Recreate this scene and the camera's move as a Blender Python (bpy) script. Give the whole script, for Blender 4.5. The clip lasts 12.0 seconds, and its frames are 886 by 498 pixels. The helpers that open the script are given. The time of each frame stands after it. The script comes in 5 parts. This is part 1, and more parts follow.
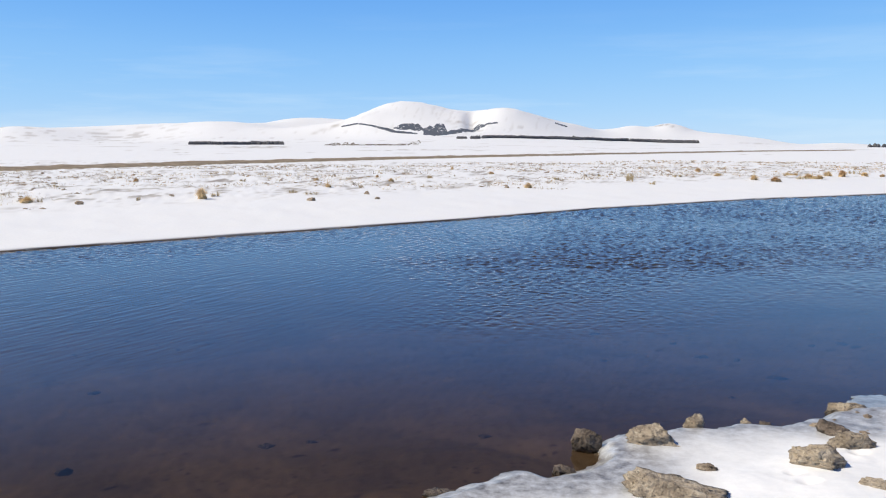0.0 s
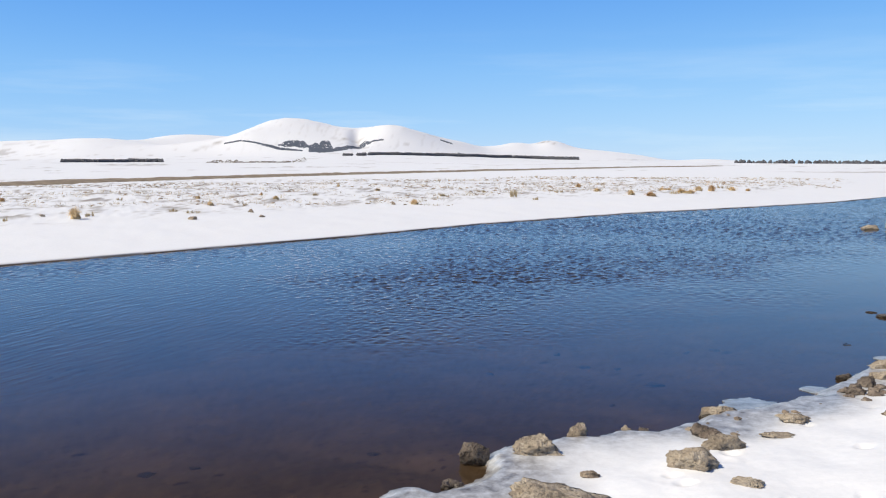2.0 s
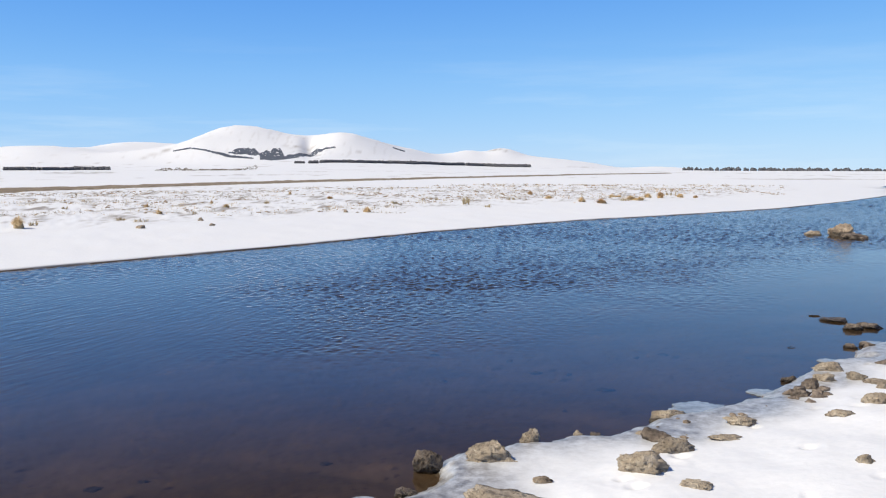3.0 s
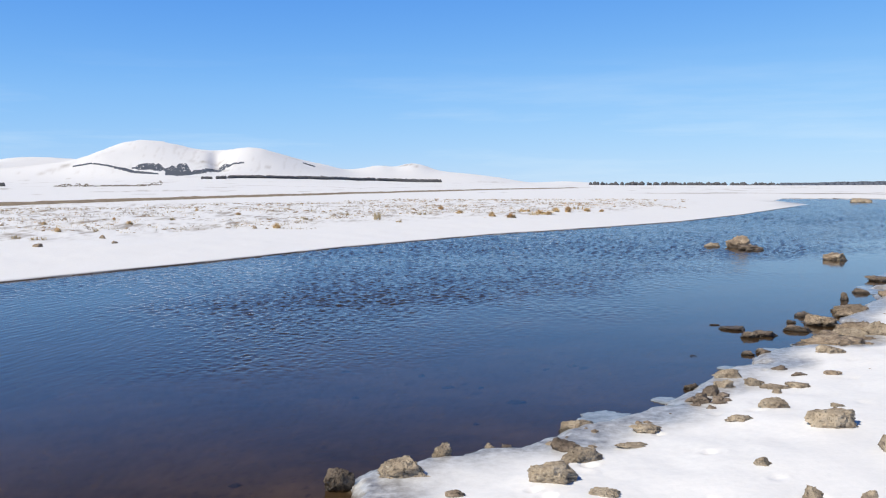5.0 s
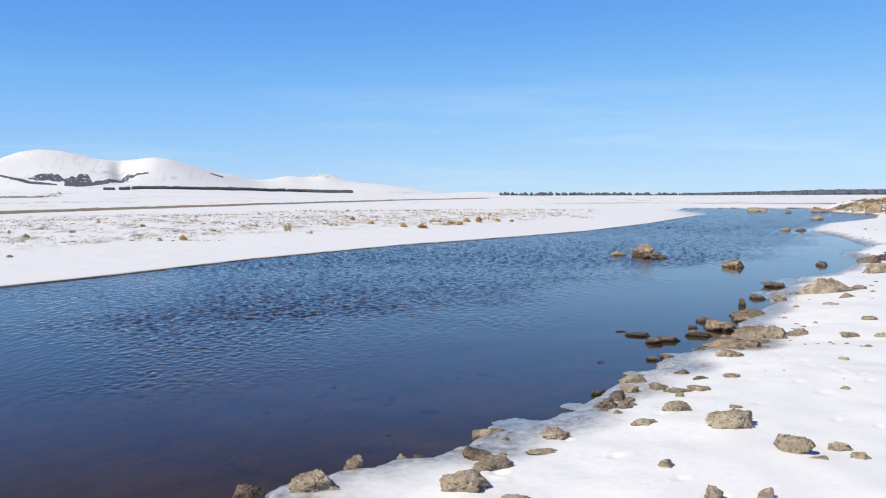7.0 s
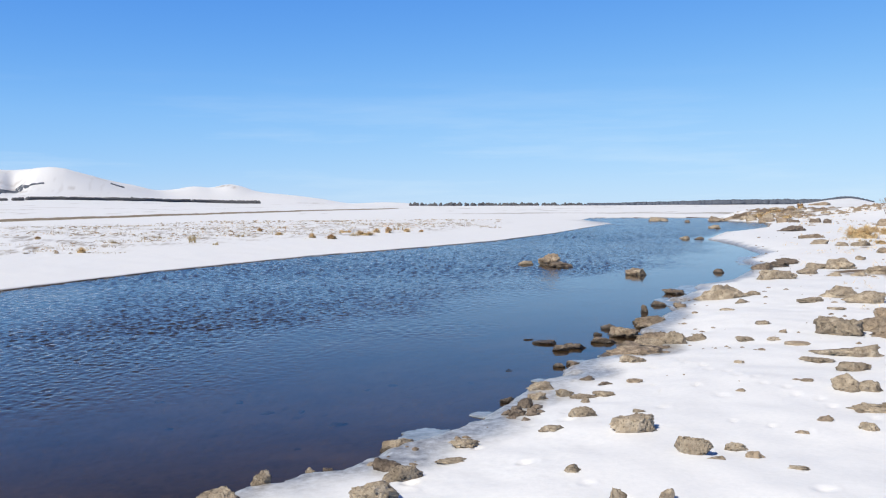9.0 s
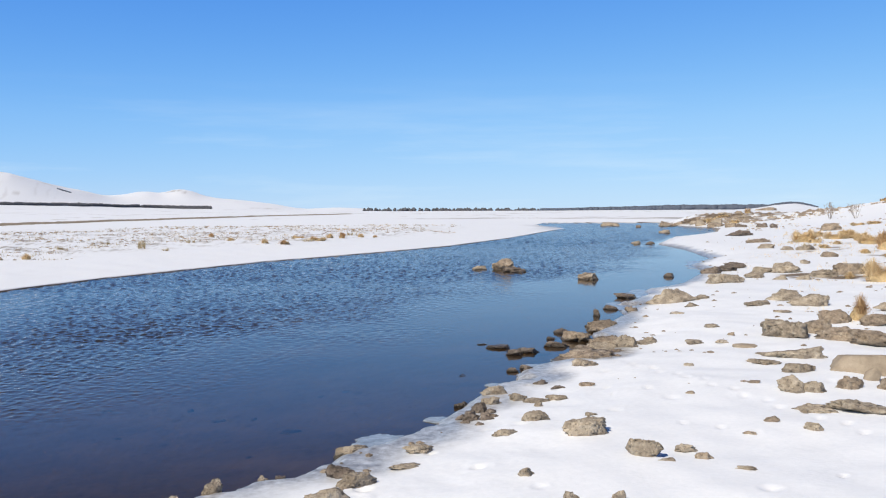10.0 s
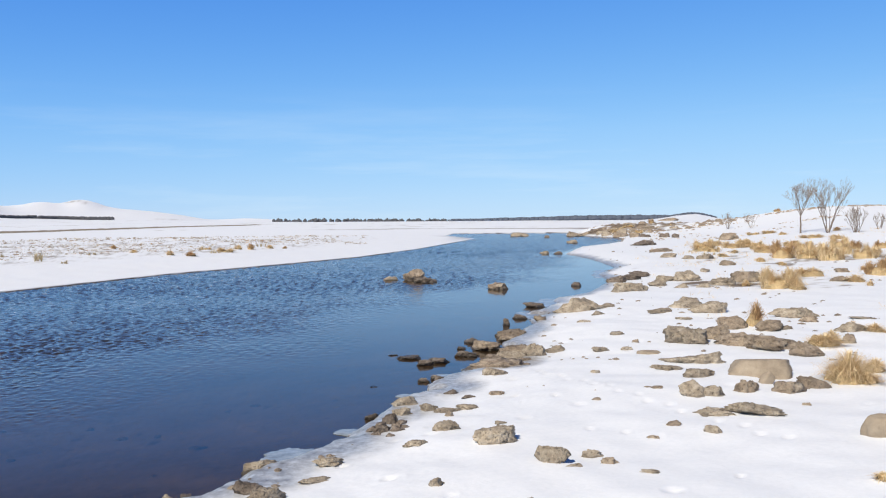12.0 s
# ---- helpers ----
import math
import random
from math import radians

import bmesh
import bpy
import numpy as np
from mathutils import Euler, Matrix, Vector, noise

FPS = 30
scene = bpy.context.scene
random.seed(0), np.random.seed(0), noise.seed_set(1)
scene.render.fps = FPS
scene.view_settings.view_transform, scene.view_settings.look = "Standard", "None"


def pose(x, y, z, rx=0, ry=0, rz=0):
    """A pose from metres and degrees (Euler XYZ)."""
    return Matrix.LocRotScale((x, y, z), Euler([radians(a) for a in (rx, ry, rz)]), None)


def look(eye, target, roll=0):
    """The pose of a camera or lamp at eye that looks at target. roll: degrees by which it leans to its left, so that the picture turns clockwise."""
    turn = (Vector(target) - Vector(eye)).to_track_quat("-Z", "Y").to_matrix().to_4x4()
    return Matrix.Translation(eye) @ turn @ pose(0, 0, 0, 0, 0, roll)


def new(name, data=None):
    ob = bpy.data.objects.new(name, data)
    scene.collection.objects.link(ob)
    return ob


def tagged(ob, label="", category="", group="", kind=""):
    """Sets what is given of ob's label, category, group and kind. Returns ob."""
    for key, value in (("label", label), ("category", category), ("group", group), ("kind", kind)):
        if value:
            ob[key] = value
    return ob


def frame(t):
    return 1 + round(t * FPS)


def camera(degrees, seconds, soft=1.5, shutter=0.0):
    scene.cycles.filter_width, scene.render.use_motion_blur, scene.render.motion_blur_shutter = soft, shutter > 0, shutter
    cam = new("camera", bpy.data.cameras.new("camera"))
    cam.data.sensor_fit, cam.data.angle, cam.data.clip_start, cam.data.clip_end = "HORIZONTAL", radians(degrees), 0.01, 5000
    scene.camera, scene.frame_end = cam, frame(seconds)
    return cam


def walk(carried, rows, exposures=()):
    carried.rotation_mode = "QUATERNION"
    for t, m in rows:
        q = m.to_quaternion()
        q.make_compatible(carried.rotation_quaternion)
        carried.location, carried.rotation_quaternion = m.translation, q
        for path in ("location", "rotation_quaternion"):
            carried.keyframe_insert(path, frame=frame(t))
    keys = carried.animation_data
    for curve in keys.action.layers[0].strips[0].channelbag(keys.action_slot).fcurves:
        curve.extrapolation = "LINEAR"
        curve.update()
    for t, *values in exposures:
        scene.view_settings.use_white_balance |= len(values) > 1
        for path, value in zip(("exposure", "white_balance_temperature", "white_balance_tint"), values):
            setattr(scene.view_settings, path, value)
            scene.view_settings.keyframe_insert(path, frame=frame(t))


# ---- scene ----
EYE = 1.75                 # lens above the water
AHEAD, ASIDE = 0.1129, 0.0767   # lens off the axis of the tripod head
cam = camera(53.92, 12.0, soft=1.15)
# seconds, heading (left is plus), pitch, roll
TURNS = [
    (0.0, -0.00, -6.95, 0.25),
    (0.5, -1.39, -6.72, 0.22),
    (1.0, -3.28, -6.44, 0.23),
    (1.5, -5.41, -6.10, 0.19),
    (2.0, -7.41, -5.83, 0.11),
    (2.5, -9.13, -5.64, 0.10),
    (3.0, -10.51, -5.33, 0.06),
    (5.0, -16.32, -4.34, -0.08),
    (5.5, -17.66, -4.16, -0.10),
    (6.0, -19.23, -3.96, -0.15),
    (6.5, -20.67, -3.80, -0.16),
    (7.0, -22.11, -3.66, -0.18),
    (9.0, -28.04, -3.00, -0.26),
    (9.5, -29.40, -2.87, -0.26),
    (10.0, -31.06, -2.67, -0.28),
    (10.5, -32.58, -2.49, -0.30),
    (11.0, -34.26, -2.27, -0.33),
    (11.5, -35.69, -2.11, -0.33),
    (12.0, -36.89, -2.00, -0.34),
]


def aim(yaw, pitch, roll):
    a, b, c = radians(yaw), radians(pitch), radians(roll)
    ahead = Vector((-math.sin(a) * math.cos(b), math.cos(a) * math.cos(b), math.sin(b)))
    side = Vector((math.cos(a), math.sin(a), 0))
    over = side.cross(ahead)
    right = side * math.cos(c) + over * math.sin(c)
    eye = Vector((0, 0, EYE)) + ahead * AHEAD + right * ASIDE
    return look(eye, eye + ahead * 10, roll)


walk(cam, [(t, aim(yaw, pitch, roll)) for t, yaw, pitch, roll in TURNS], exposures=[(0.0, 0.15, 6800, 11), (4.0, 0.12, 6720, 11), (8.0, 0.09, 6620, 11), (12.0, 0.08, 6580, 11)])

# ---- light: a clear winter day, the sun high on the left and a little behind ----
SUN_AZ, SUN_EL = 106.0, 46.0     # degrees to the left of the first heading, and above the horizon
# height over the horizon (sine), and how the clear air tints the sky there
SKY_TINTS = [(0.0, (0.74, 0.90, 0.97)), (0.04, (0.80, 0.93, 0.99)), (0.10, (0.95, 0.99, 1.0)), (0.24, (0.99, 0.97, 0.97)), (0.35, (0.85, 0.47, 0.38)), (1.0, (0.85, 0.40, 0.28))]
world = bpy.data.worlds.new("sky")
scene.world = world
world.use_nodes = True
wn = world.node_tree
wn.nodes.clear()
sky = wn.nodes.new("ShaderNodeTexSky")
sky.sky_type, sky.sun_disc = "NISHITA", False
sky.sun_elevation, sky.sun_rotation = radians(SUN_EL), radians(-SUN_AZ)
sky.altitude, sky.air_density, sky.dust_density, sky.ozone_density = 1900, 0.8, 0.0, 1.5
back = wn.nodes.new("ShaderNodeBackground")
back.inputs["Strength"].default_value = 0.15
wout = wn.nodes.new("ShaderNodeOutputWorld")
# thin, dry mountain air: deeper blue overhead, a paler and less glaring horizon
split, join = wn.nodes.new("ShaderNodeSeparateColor"), wn.nodes.new("ShaderNodeCombineColor")
wn.links.new(sky.outputs[0], split.inputs[0])
for band, power, bias, ease in ((0, 1.6, 2.65, 0.15), (1, 1.15, 0.99, 0.122), (2, 1.0, 0.22, 0.134)):
    steps = [wn.nodes.new("ShaderNodeMath") for k in range(4)]
    for node, how, value in zip(steps, ("POWER", "MULTIPLY", "ADD", "DIVIDE"), (power, ease, bias, 1.0)):
        node.operation, node.inputs[1].default_value = how, value
    wn.links.new(split.outputs[band], steps[0].inputs[0])
    wn.links.new(steps[0].outputs[0], steps[1].inputs[0])
    wn.links.new(steps[1].outputs[0], steps[2].inputs[0])
    wn.links.new(steps[0].outputs[0], steps[3].inputs[0])
    wn.links.new(steps[2].outputs[0], steps[3].inputs[1])
    wn.links.new(steps[3].outputs[0], join.inputs[band])
# cooler just over the horizon, deeper overhead, with a few thin wisps low in the sky
heading = wn.nodes.new("ShaderNodeTexCoord")
rise = wn.nodes.new("ShaderNodeSeparateXYZ")
wn.links.new(heading.outputs["Generated"], rise.inputs[0])
depth_of = wn.nodes.new("ShaderNodeValToRGB")
stops = depth_of.color_ramp.elements
while len(stops) < 6:
    stops.new(0.5)
for stop, (at, tint) in zip(stops, SKY_TINTS):
    stop.position, stop.color = at, (*tint, 1)
wn.links.new(rise.outputs[2], depth_of.inputs[0])
tinted = wn.nodes.new("ShaderNodeMix")
tinted.data_type, tinted.blend_type, tinted.inputs[0].default_value = "RGBA", "MULTIPLY", 1.0
wn.links.new(join.outputs[0], tinted.inputs[6])
wn.links.new(depth_of.outputs[0], tinted.inputs[7])
long_way = wn.nodes.new("ShaderNodeMapping")
long_way.inputs["Scale"].default_value, long_way.inputs["Rotation"].default_value = (2.2, 2.2, 24), (0, radians(5), 0)
wn.links.new(heading.outputs["Generated"], long_way.inputs[0])
wisp = wn.nodes.new("ShaderNodeTexNoise")
wisp.inputs["Scale"].default_value, wisp.inputs["Detail"].default_value, wisp.inputs["Roughness"].default_value = 1.3, 6, 0.6
wn.links.new(long_way.outputs[0], wisp.inputs["Vector"])
thin = wn.nodes.new("ShaderNodeMapRange")
thin.inputs[1].default_value, thin.inputs[2].default_value, thin.inputs[4].default_value = 0.50, 0.78, 0.30
wn.links.new(wisp.outputs["Fac"], thin.inputs[0])
belt = wn.nodes.new("ShaderNodeMapRange")
belt.inputs[1].default_value, belt.inputs[2].default_value, belt.inputs[3].default_value, belt.inputs[4].default_value = 0.05, 0.15, 1.0, 0.0
wn.links.new(rise.outputs[2], belt.inputs[0])
veil = wn.nodes.new("ShaderNodeMath")
veil.operation = "MULTIPLY"
wn.links.new(thin.outputs[0], veil.inputs[0])
wn.links.new(belt.outputs[0], veil.inputs[1])
clouded = wn.nodes.new("ShaderNodeMix")
clouded.data_type, clouded.inputs[7].default_value = "RGBA", (5.2, 6.0, 6.4, 1)
wn.links.new(veil.outputs[0], clouded.inputs[0])
wn.links.new(tinted.outputs[2], clouded.inputs[6])
wn.links.new(clouded.outputs[2], back.inputs[0])
wn.links.new(back.outputs[0], wout.inputs[0])
sun = new("sun", bpy.data.lights.new("sun", "SUN"))
sun.data.energy, sun.data.angle, sun.data.color = 4.25, radians(0.53), (1.0, 0.935, 0.80)
a, b = radians(SUN_AZ), radians(SUN_EL)
sun.matrix_world = look((-math.sin(a) * math.cos(b) * 50, math.cos(a) * math.cos(b) * 50, math.sin(b) * 50), (0, 0, 0))

# ---- materials ----
def material(name, rough=0.7):
    m = bpy.data.materials.new(name)
    m.use_nodes = True
    t = m.node_tree
    b = t.nodes["Principled BSDF"]
    b.inputs["Roughness"].default_value = rough
    return m, t, b


def place_of(t, own=False):
    """World or own coordinates."""
    if own:
        return t.nodes.new("ShaderNodeTexCoord").outputs["Object"]
    return t.nodes.new("ShaderNodeNewGeometry").outputs["Position"]


def speckle(t, where, scale, detail=4, rough=0.6, stretch=None):
    n = t.nodes.new("ShaderNodeTexNoise")
    n.inputs["Scale"].default_value, n.inputs["Detail"].default_value, n.inputs["Roughness"].default_value = scale, detail, rough
    if stretch:
        k = t.nodes.new("ShaderNodeMapping")
        k.inputs["Scale"].default_value = stretch[:3]
        if len(stretch) > 3:
            k.inputs["Rotation"].default_value = (0, 0, radians(stretch[3]))
        t.links.new(where, k.inputs[0])
        where = k.outputs[0]
    t.links.new(where, n.inputs["Vector"])
    return n.outputs["Fac"]


def ramp(t, fac, *stops):
    r = t.nodes.new("ShaderNodeValToRGB")
    e = r.color_ramp.elements
    while len(e) < len(stops):
        e.new(0.5)
    for k, (at, col) in zip(e, stops):
        k.position, k.color = at, (*col, 1)
    t.links.new(fac, r.inputs[0])
    return r.outputs[0]


def mix(t, fac, a, b, how="MIX"):
    n = t.nodes.new("ShaderNodeMix")
    n.data_type, n.blend_type = "RGBA", how
    for sock, v in ((n.inputs[0], fac), (n.inputs[6], a), (n.inputs[7], b)):
        if isinstance(v, (int, float)):
            sock.default_value = v
        elif isinstance(v, tuple):
            sock.default_value = (*v, 1)
        else:
            t.links.new(v, sock)
    return n.outputs[2]


def sums(t, how, a, b):
    n = t.nodes.new("ShaderNodeMath")
    n.operation = how
    for sock, v in zip(n.inputs, (a, b)):
        if isinstance(v, (int, float)):
            sock.default_value = v
        else:
            t.links.new(v, sock)
    return n.outputs[0]


def relief(t, b, fac, strength, depth):
    n = t.nodes.new("ShaderNodeBump")
    n.inputs["Strength"].default_value, n.inputs["Distance"].default_value = strength, depth
    t.links.new(fac, n.inputs["Height"])
    t.links.new(n.outputs[0], b.inputs["Normal"])


def mask(t, name):
    n = t.nodes.new("ShaderNodeAttribute")
    n.attribute_name = name
    return n.outputs["Fac"]


def ground_material():
    m, t, b = material("snow_and_mud", 0.62)
    w = place_of(t)
    fine, broad = speckle(t, w, 22, 5), speckle(t, w, 0.6, 4)
    snow = mix(t, broad, (0.80, 0.82, 0.86), (0.88, 0.88, 0.885))
    snow = mix(t, ramp(t, fine, (0.25, (0, 0, 0)), (0.6, (1, 1, 1))), (0.78, 0.80, 0.83), snow)
    # wet grey ice along the edge
    slush = ramp(t, speckle(t, w, 13, 6, 0.7), (0.30, (0.09, 0.083, 0.078)), (0.46, (0.30, 0.30, 0.305)), (0.66, (0.55, 0.57, 0.60)))
    icy = sums(t, "MULTIPLY", mask(t, "ice"), ramp(t, speckle(t, w, 3.2, 4), (0.16, (0, 0, 0)), (0.36, (1, 1, 1))))
    top = mix(t, icy, snow, slush)
    # bare earth with dead grass; on the left hills it also paints spur shade
    soil = ramp(t, speckle(t, w, 5, 5, 0.7), (0.3, (0.09, 0.062, 0.035)), (0.6, (0.22, 0.155, 0.085)), (0.8, (0.34, 0.27, 0.17)))
    top = mix(t, mask(t, "bare"), top, soil)
    # brown river bed with dark stones
    silt = ramp(t, speckle(t, w, 1.1, 5), (0.3, (0.070, 0.053, 0.040)), (0.7, (0.120, 0.092, 0.070)))
    v = t.nodes.new("ShaderNodeTexVoronoi")
    v.inputs["Scale"].default_value, v.inputs["Randomness"].default_value = 13.0, 1.0
    warp = t.nodes.new("ShaderNodeMix")
    warp.data_type = "VECTOR"
    warp.inputs[0].default_value = 0.12
    noise_v = t.nodes.new("ShaderNodeTexNoise")
    noise_v.inputs["Scale"].default_value = 6
    t.links.new(w, noise_v.inputs["Vector"])
    t.links.new(w, warp.inputs[4])
    t.links.new(noise_v.outputs["Color"], warp.inputs[5])
    t.links.new(warp.outputs[1], v.inputs["Vector"])
    pebble = sums(t, "MULTIPLY", ramp(t, v.outputs["Distance"], (0.16, (1, 1, 1)), (0.26, (0, 0, 0))),
                  ramp(t, speckle(t, w, 1.7, 3), (0.40, (0, 0, 0)), (0.52, (1, 1, 1))))
    bed = mix(t, pebble, silt, (0.036, 0.028, 0.024))
    # the same dark brown also paints an undercut shadow along the far edge
    top = mix(t, mask(t, "bed"), top, bed)
    t.links.new(top, b.inputs["Base Color"])
    shine = t.nodes.new("ShaderNodeMapRange")
    shine.inputs[3].default_value, shine.inputs[4].default_value = 0.62, 0.28
    t.links.new(icy, shine.inputs[0])
    t.links.new(shine.outputs[0], b.inputs["Roughness"])
    relief(t, b, sums(t, "ADD", fine, sums(t, "MULTIPLY", speckle(t, w, 5, 4), 1.2)), 0.12, 0.02)
    return m


def water_material():
    m, t, b = material("river_water", 0.03)
    b.inputs["IOR"].default_value = 1.27
    b.inputs["Transmission Weight"].default_value = 1.0
    b.inputs["Base Color"].default_value = (0.156, 0.112, 0.068, 1)
    w = place_of(t)
    fine = speckle(t, w, 9.0, 2, 0.5, (0.8, 1.2, 1, -35))
    # long fine ripples that run slantwise off the far bank
    along = t.nodes.new("ShaderNodeMapping")
    along.vector_type = "TEXTURE"
    along.inputs["Rotation"].default_value, along.inputs["Scale"].default_value = (0, 0, radians(62)), (3.0, 0.9, 1)
    t.links.new(w, along.inputs[0])
    ripple = speckle(t, along.outputs[0], 10.0, 1, 0.4)
    h = sums(t, "ADD", sums(t, "MULTIPLY", fine, mask(t, "wind")), sums(t, "MULTIPLY", ripple, sums(t, "MULTIPLY", mask(t, "calm"), 0.15)))
    relief(t, b, h, 0.6, 0.10)
    t.links.new(mask(t, "ruffle"), b.inputs["Roughness"])
    return m


def stone_material(name, dark, mid, light, rough, pits=0.8):
    m, t, b = material(name, rough)
    w = place_of(t, True)
    info = t.nodes.new("ShaderNodeObjectInfo")
    shift = t.nodes.new("ShaderNodeVectorMath")
    shift.operation = "ADD"
    spread = t.nodes.new("ShaderNodeVectorMath")
    spread.operation = "SCALE"
    spread.inputs[0].default_value = (17, 23, 31)
    t.links.new(info.outputs["Random"], spread.inputs["Scale"])
    t.links.new(w, shift.inputs[0])
    t.links.new(spread.outputs[0], shift.inputs[1])
    w = shift.outputs[0]
    col = ramp(t, speckle(t, w, 9, 6, 0.68), (0.30, dark), (0.50, mid), (0.72, light))
    blotch = speckle(t, w, 3.2, 3)
    col = mix(t, ramp(t, blotch, (0.42, (0, 0, 0)), (0.62, (0.5, 0.5, 0.5))), col, tuple(c * 0.62 for c in mid))
    hole = speckle(t, w, 42, 4, 0.7)
    fleck = speckle(t, w, 30, 5, 0.75)
    pale = ramp(t, fleck, (0.56, (0, 0, 0)), (0.68, (0.55 * pits, 0.55 * pits, 0.55 * pits)))
    col = mix(t, pale, col, tuple(min(0.8, c * 1.25) for c in light))
    col = mix(t, ramp(t, hole, (0.33, (pits, pits, pits)), (0.46, (0, 0, 0))), col, tuple(c * 0.45 for c in dark))
    tone = t.nodes.new("ShaderNodeMapRange")
    tone.inputs[3].default_value, tone.inputs[4].default_value = 0.85, 1.15
    t.links.new(info.outputs["Random"], tone.inputs[0])
    bright = t.nodes.new("ShaderNodeVectorMath")
    bright.operation = "SCALE"
    t.links.new(col, bright.inputs[0])
    t.links.new(tone.outputs[0], bright.inputs["Scale"])
    t.links.new(bright.outputs[0], b.inputs["Base Color"])
    crack = t.nodes.new("ShaderNodeTexVoronoi")
    crack.feature = "DISTANCE_TO_EDGE"
    crack.inputs["Scale"].default_value = 5.5
    bent = t.nodes.new("ShaderNodeTexNoise")
    bent.inputs["Scale"].default_value, bent.inputs["Detail"].default_value = 7, 4
    t.links.new(w, bent.inputs["Vector"])
    sway = t.nodes.new("ShaderNodeMix")
    sway.data_type = "VECTOR"
    sway.inputs[0].default_value = 0.25
    t.links.new(w, sway.inputs[4])
    t.links.new(bent.outputs["Color"], sway.inputs[5])
    t.links.new(sway.outputs[1], crack.inputs["Vector"])
    line = ramp(t, crack.outputs["Distance"], (0.0, (0, 0, 0)), (0.045, (1, 1, 1)))
    seam = mix(t, line, tuple(c * 0.5 for c in dark), bright.outputs[0])
    col = mix(t, 0.12 if pits > 0.5 else 0.05, bright.outputs[0], seam)
    # soaked dark as far up as the river splashes
    level = t.nodes.new("ShaderNodeSeparateXYZ")
    t.links.new(place_of(t), level.inputs[0])
    splash = t.nodes.new("ShaderNodeMapRange")
    splash.inputs[1].default_value, splash.inputs[2].default_value = 0.05, 0.015
    t.links.new(sums(t, "ADD", level.outputs[2], sums(t, "MULTIPLY", sums(t, "SUBTRACT", hole, 0.5), 0.06)), splash.inputs[0])
    col = mix(t, splash.outputs[0], col, tuple(c * 0.27 for c in mid))
    t.links.new(col, b.inputs["Base Color"])
    shine = t.nodes.new("ShaderNodeMapRange")
    shine.inputs[3].default_value, shine.inputs[4].default_value = rough, 0.3
    t.links.new(splash.outputs[0], shine.inputs[0])
    t.links.new(shine.outputs[0], b.inputs["Roughness"])
    rugged = sums(t, "ADD", hole, sums(t, "MULTIPLY", speckle(t, w, 14, 5, 0.7), 2.0))
    relief(t, b, sums(t, "ADD", rugged, sums(t, "MULTIPLY", line, 0.2 if pits > 0.5 else 0.0)), 0.9 if pits > 0.5 else 0.35, 0.022)
    return m


def straw_material(name, low, high):
    m, t, b = material(name, 0.75)
    g = t.nodes.new("ShaderNodeNewGeometry")
    col = ramp(t, g.outputs["Random Per Island"], (0.0, low), (0.55, tuple((p + q) / 2 for p, q in zip(low, high))), (1.0, high))
    t.links.new(col, b.inputs["Base Color"])
    return m


def plain_material(name, a, c, scale, rough=0.85):
    m, t, b = material(name, rough)
    w = place_of(t)
    t.links.new(ramp(t, speckle(t, w, scale, 5, 0.65), (0.3, a), (0.7, c)), b.inputs["Base Color"])
    return m


GROUND = ground_material()
WATER = water_material()
STONE = {"tan": stone_material("tan_stone", (0.128, 0.100, 0.075), (0.437, 0.359, 0.271), (0.673, 0.583, 0.464), 0.92),
         "wet": stone_material("wet_stone", (0.055, 0.042, 0.033), (0.20, 0.155, 0.12), (0.46, 0.38, 0.30), 0.7),
         "slab": stone_material("slab_stone", (0.256, 0.202, 0.146), (0.342, 0.275, 0.202), (0.412, 0.337, 0.253), 0.85, 0.2),
         "earthy": stone_material("earthy_stone", (0.111, 0.083, 0.060), (0.376, 0.293, 0.215), (0.602, 0.504, 0.385), 0.92)}
STRAW = {"golden": straw_material("golden_straw", (0.56, 0.40, 0.21), (0.94, 0.77, 0.50)),
         "russet": straw_material("russet_straw", (0.32, 0.19, 0.09), (0.78, 0.54, 0.29)),
         "weed": straw_material("grey_weed", (0.15, 0.115, 0.08), (0.40, 0.33, 0.24)),
         "pale": straw_material("pale_straw", (0.33, 0.25, 0.14), (0.66, 0.55, 0.36))}
THATCH = plain_material("rotted_straw", (0.32, 0.22, 0.11), (0.62, 0.47, 0.26), 30)
# distance haze painted into both pine colours, the farther one bluer
HAZED_PINE = plain_material("hazed_pine", (0.066, 0.069, 0.080), (0.115, 0.117, 0.130), 0.4)
HAZED_FAR_PINE = plain_material("hazed_far_pine", (0.074, 0.090, 0.126), (0.112, 0.132, 0.172), 0.2)
SCRUB = plain_material("brown_scrub", (0.10, 0.08, 0.062), (0.22, 0.18, 0.14), 0.5)
BARK = plain_material("grey_bark", (0.11, 0.083, 0.066), (0.26, 0.205, 0.165), 18)
TWIG = plain_material("brown_twig", (0.23, 0.187, 0.158), (0.37, 0.31, 0.265), 12)
EARTH = plain_material("track_earth", (0.15, 0.116, 0.078), (0.35, 0.28, 0.195), 1.6)


def ice_material():
    m, t, b = material("thin_ice", 0.22)
    w = place_of(t)
    b.inputs["IOR"].default_value = 1.31
    col = ramp(t, speckle(t, w, 7, 5, 0.65), (0.3, (0.14, 0.17, 0.21)), (0.65, (0.36, 0.41, 0.47)))
    t.links.new(col, b.inputs["Base Color"])
    relief(t, b, speckle(t, w, 18, 4), 0.4, 0.01)
    return m


ICE = ice_material()

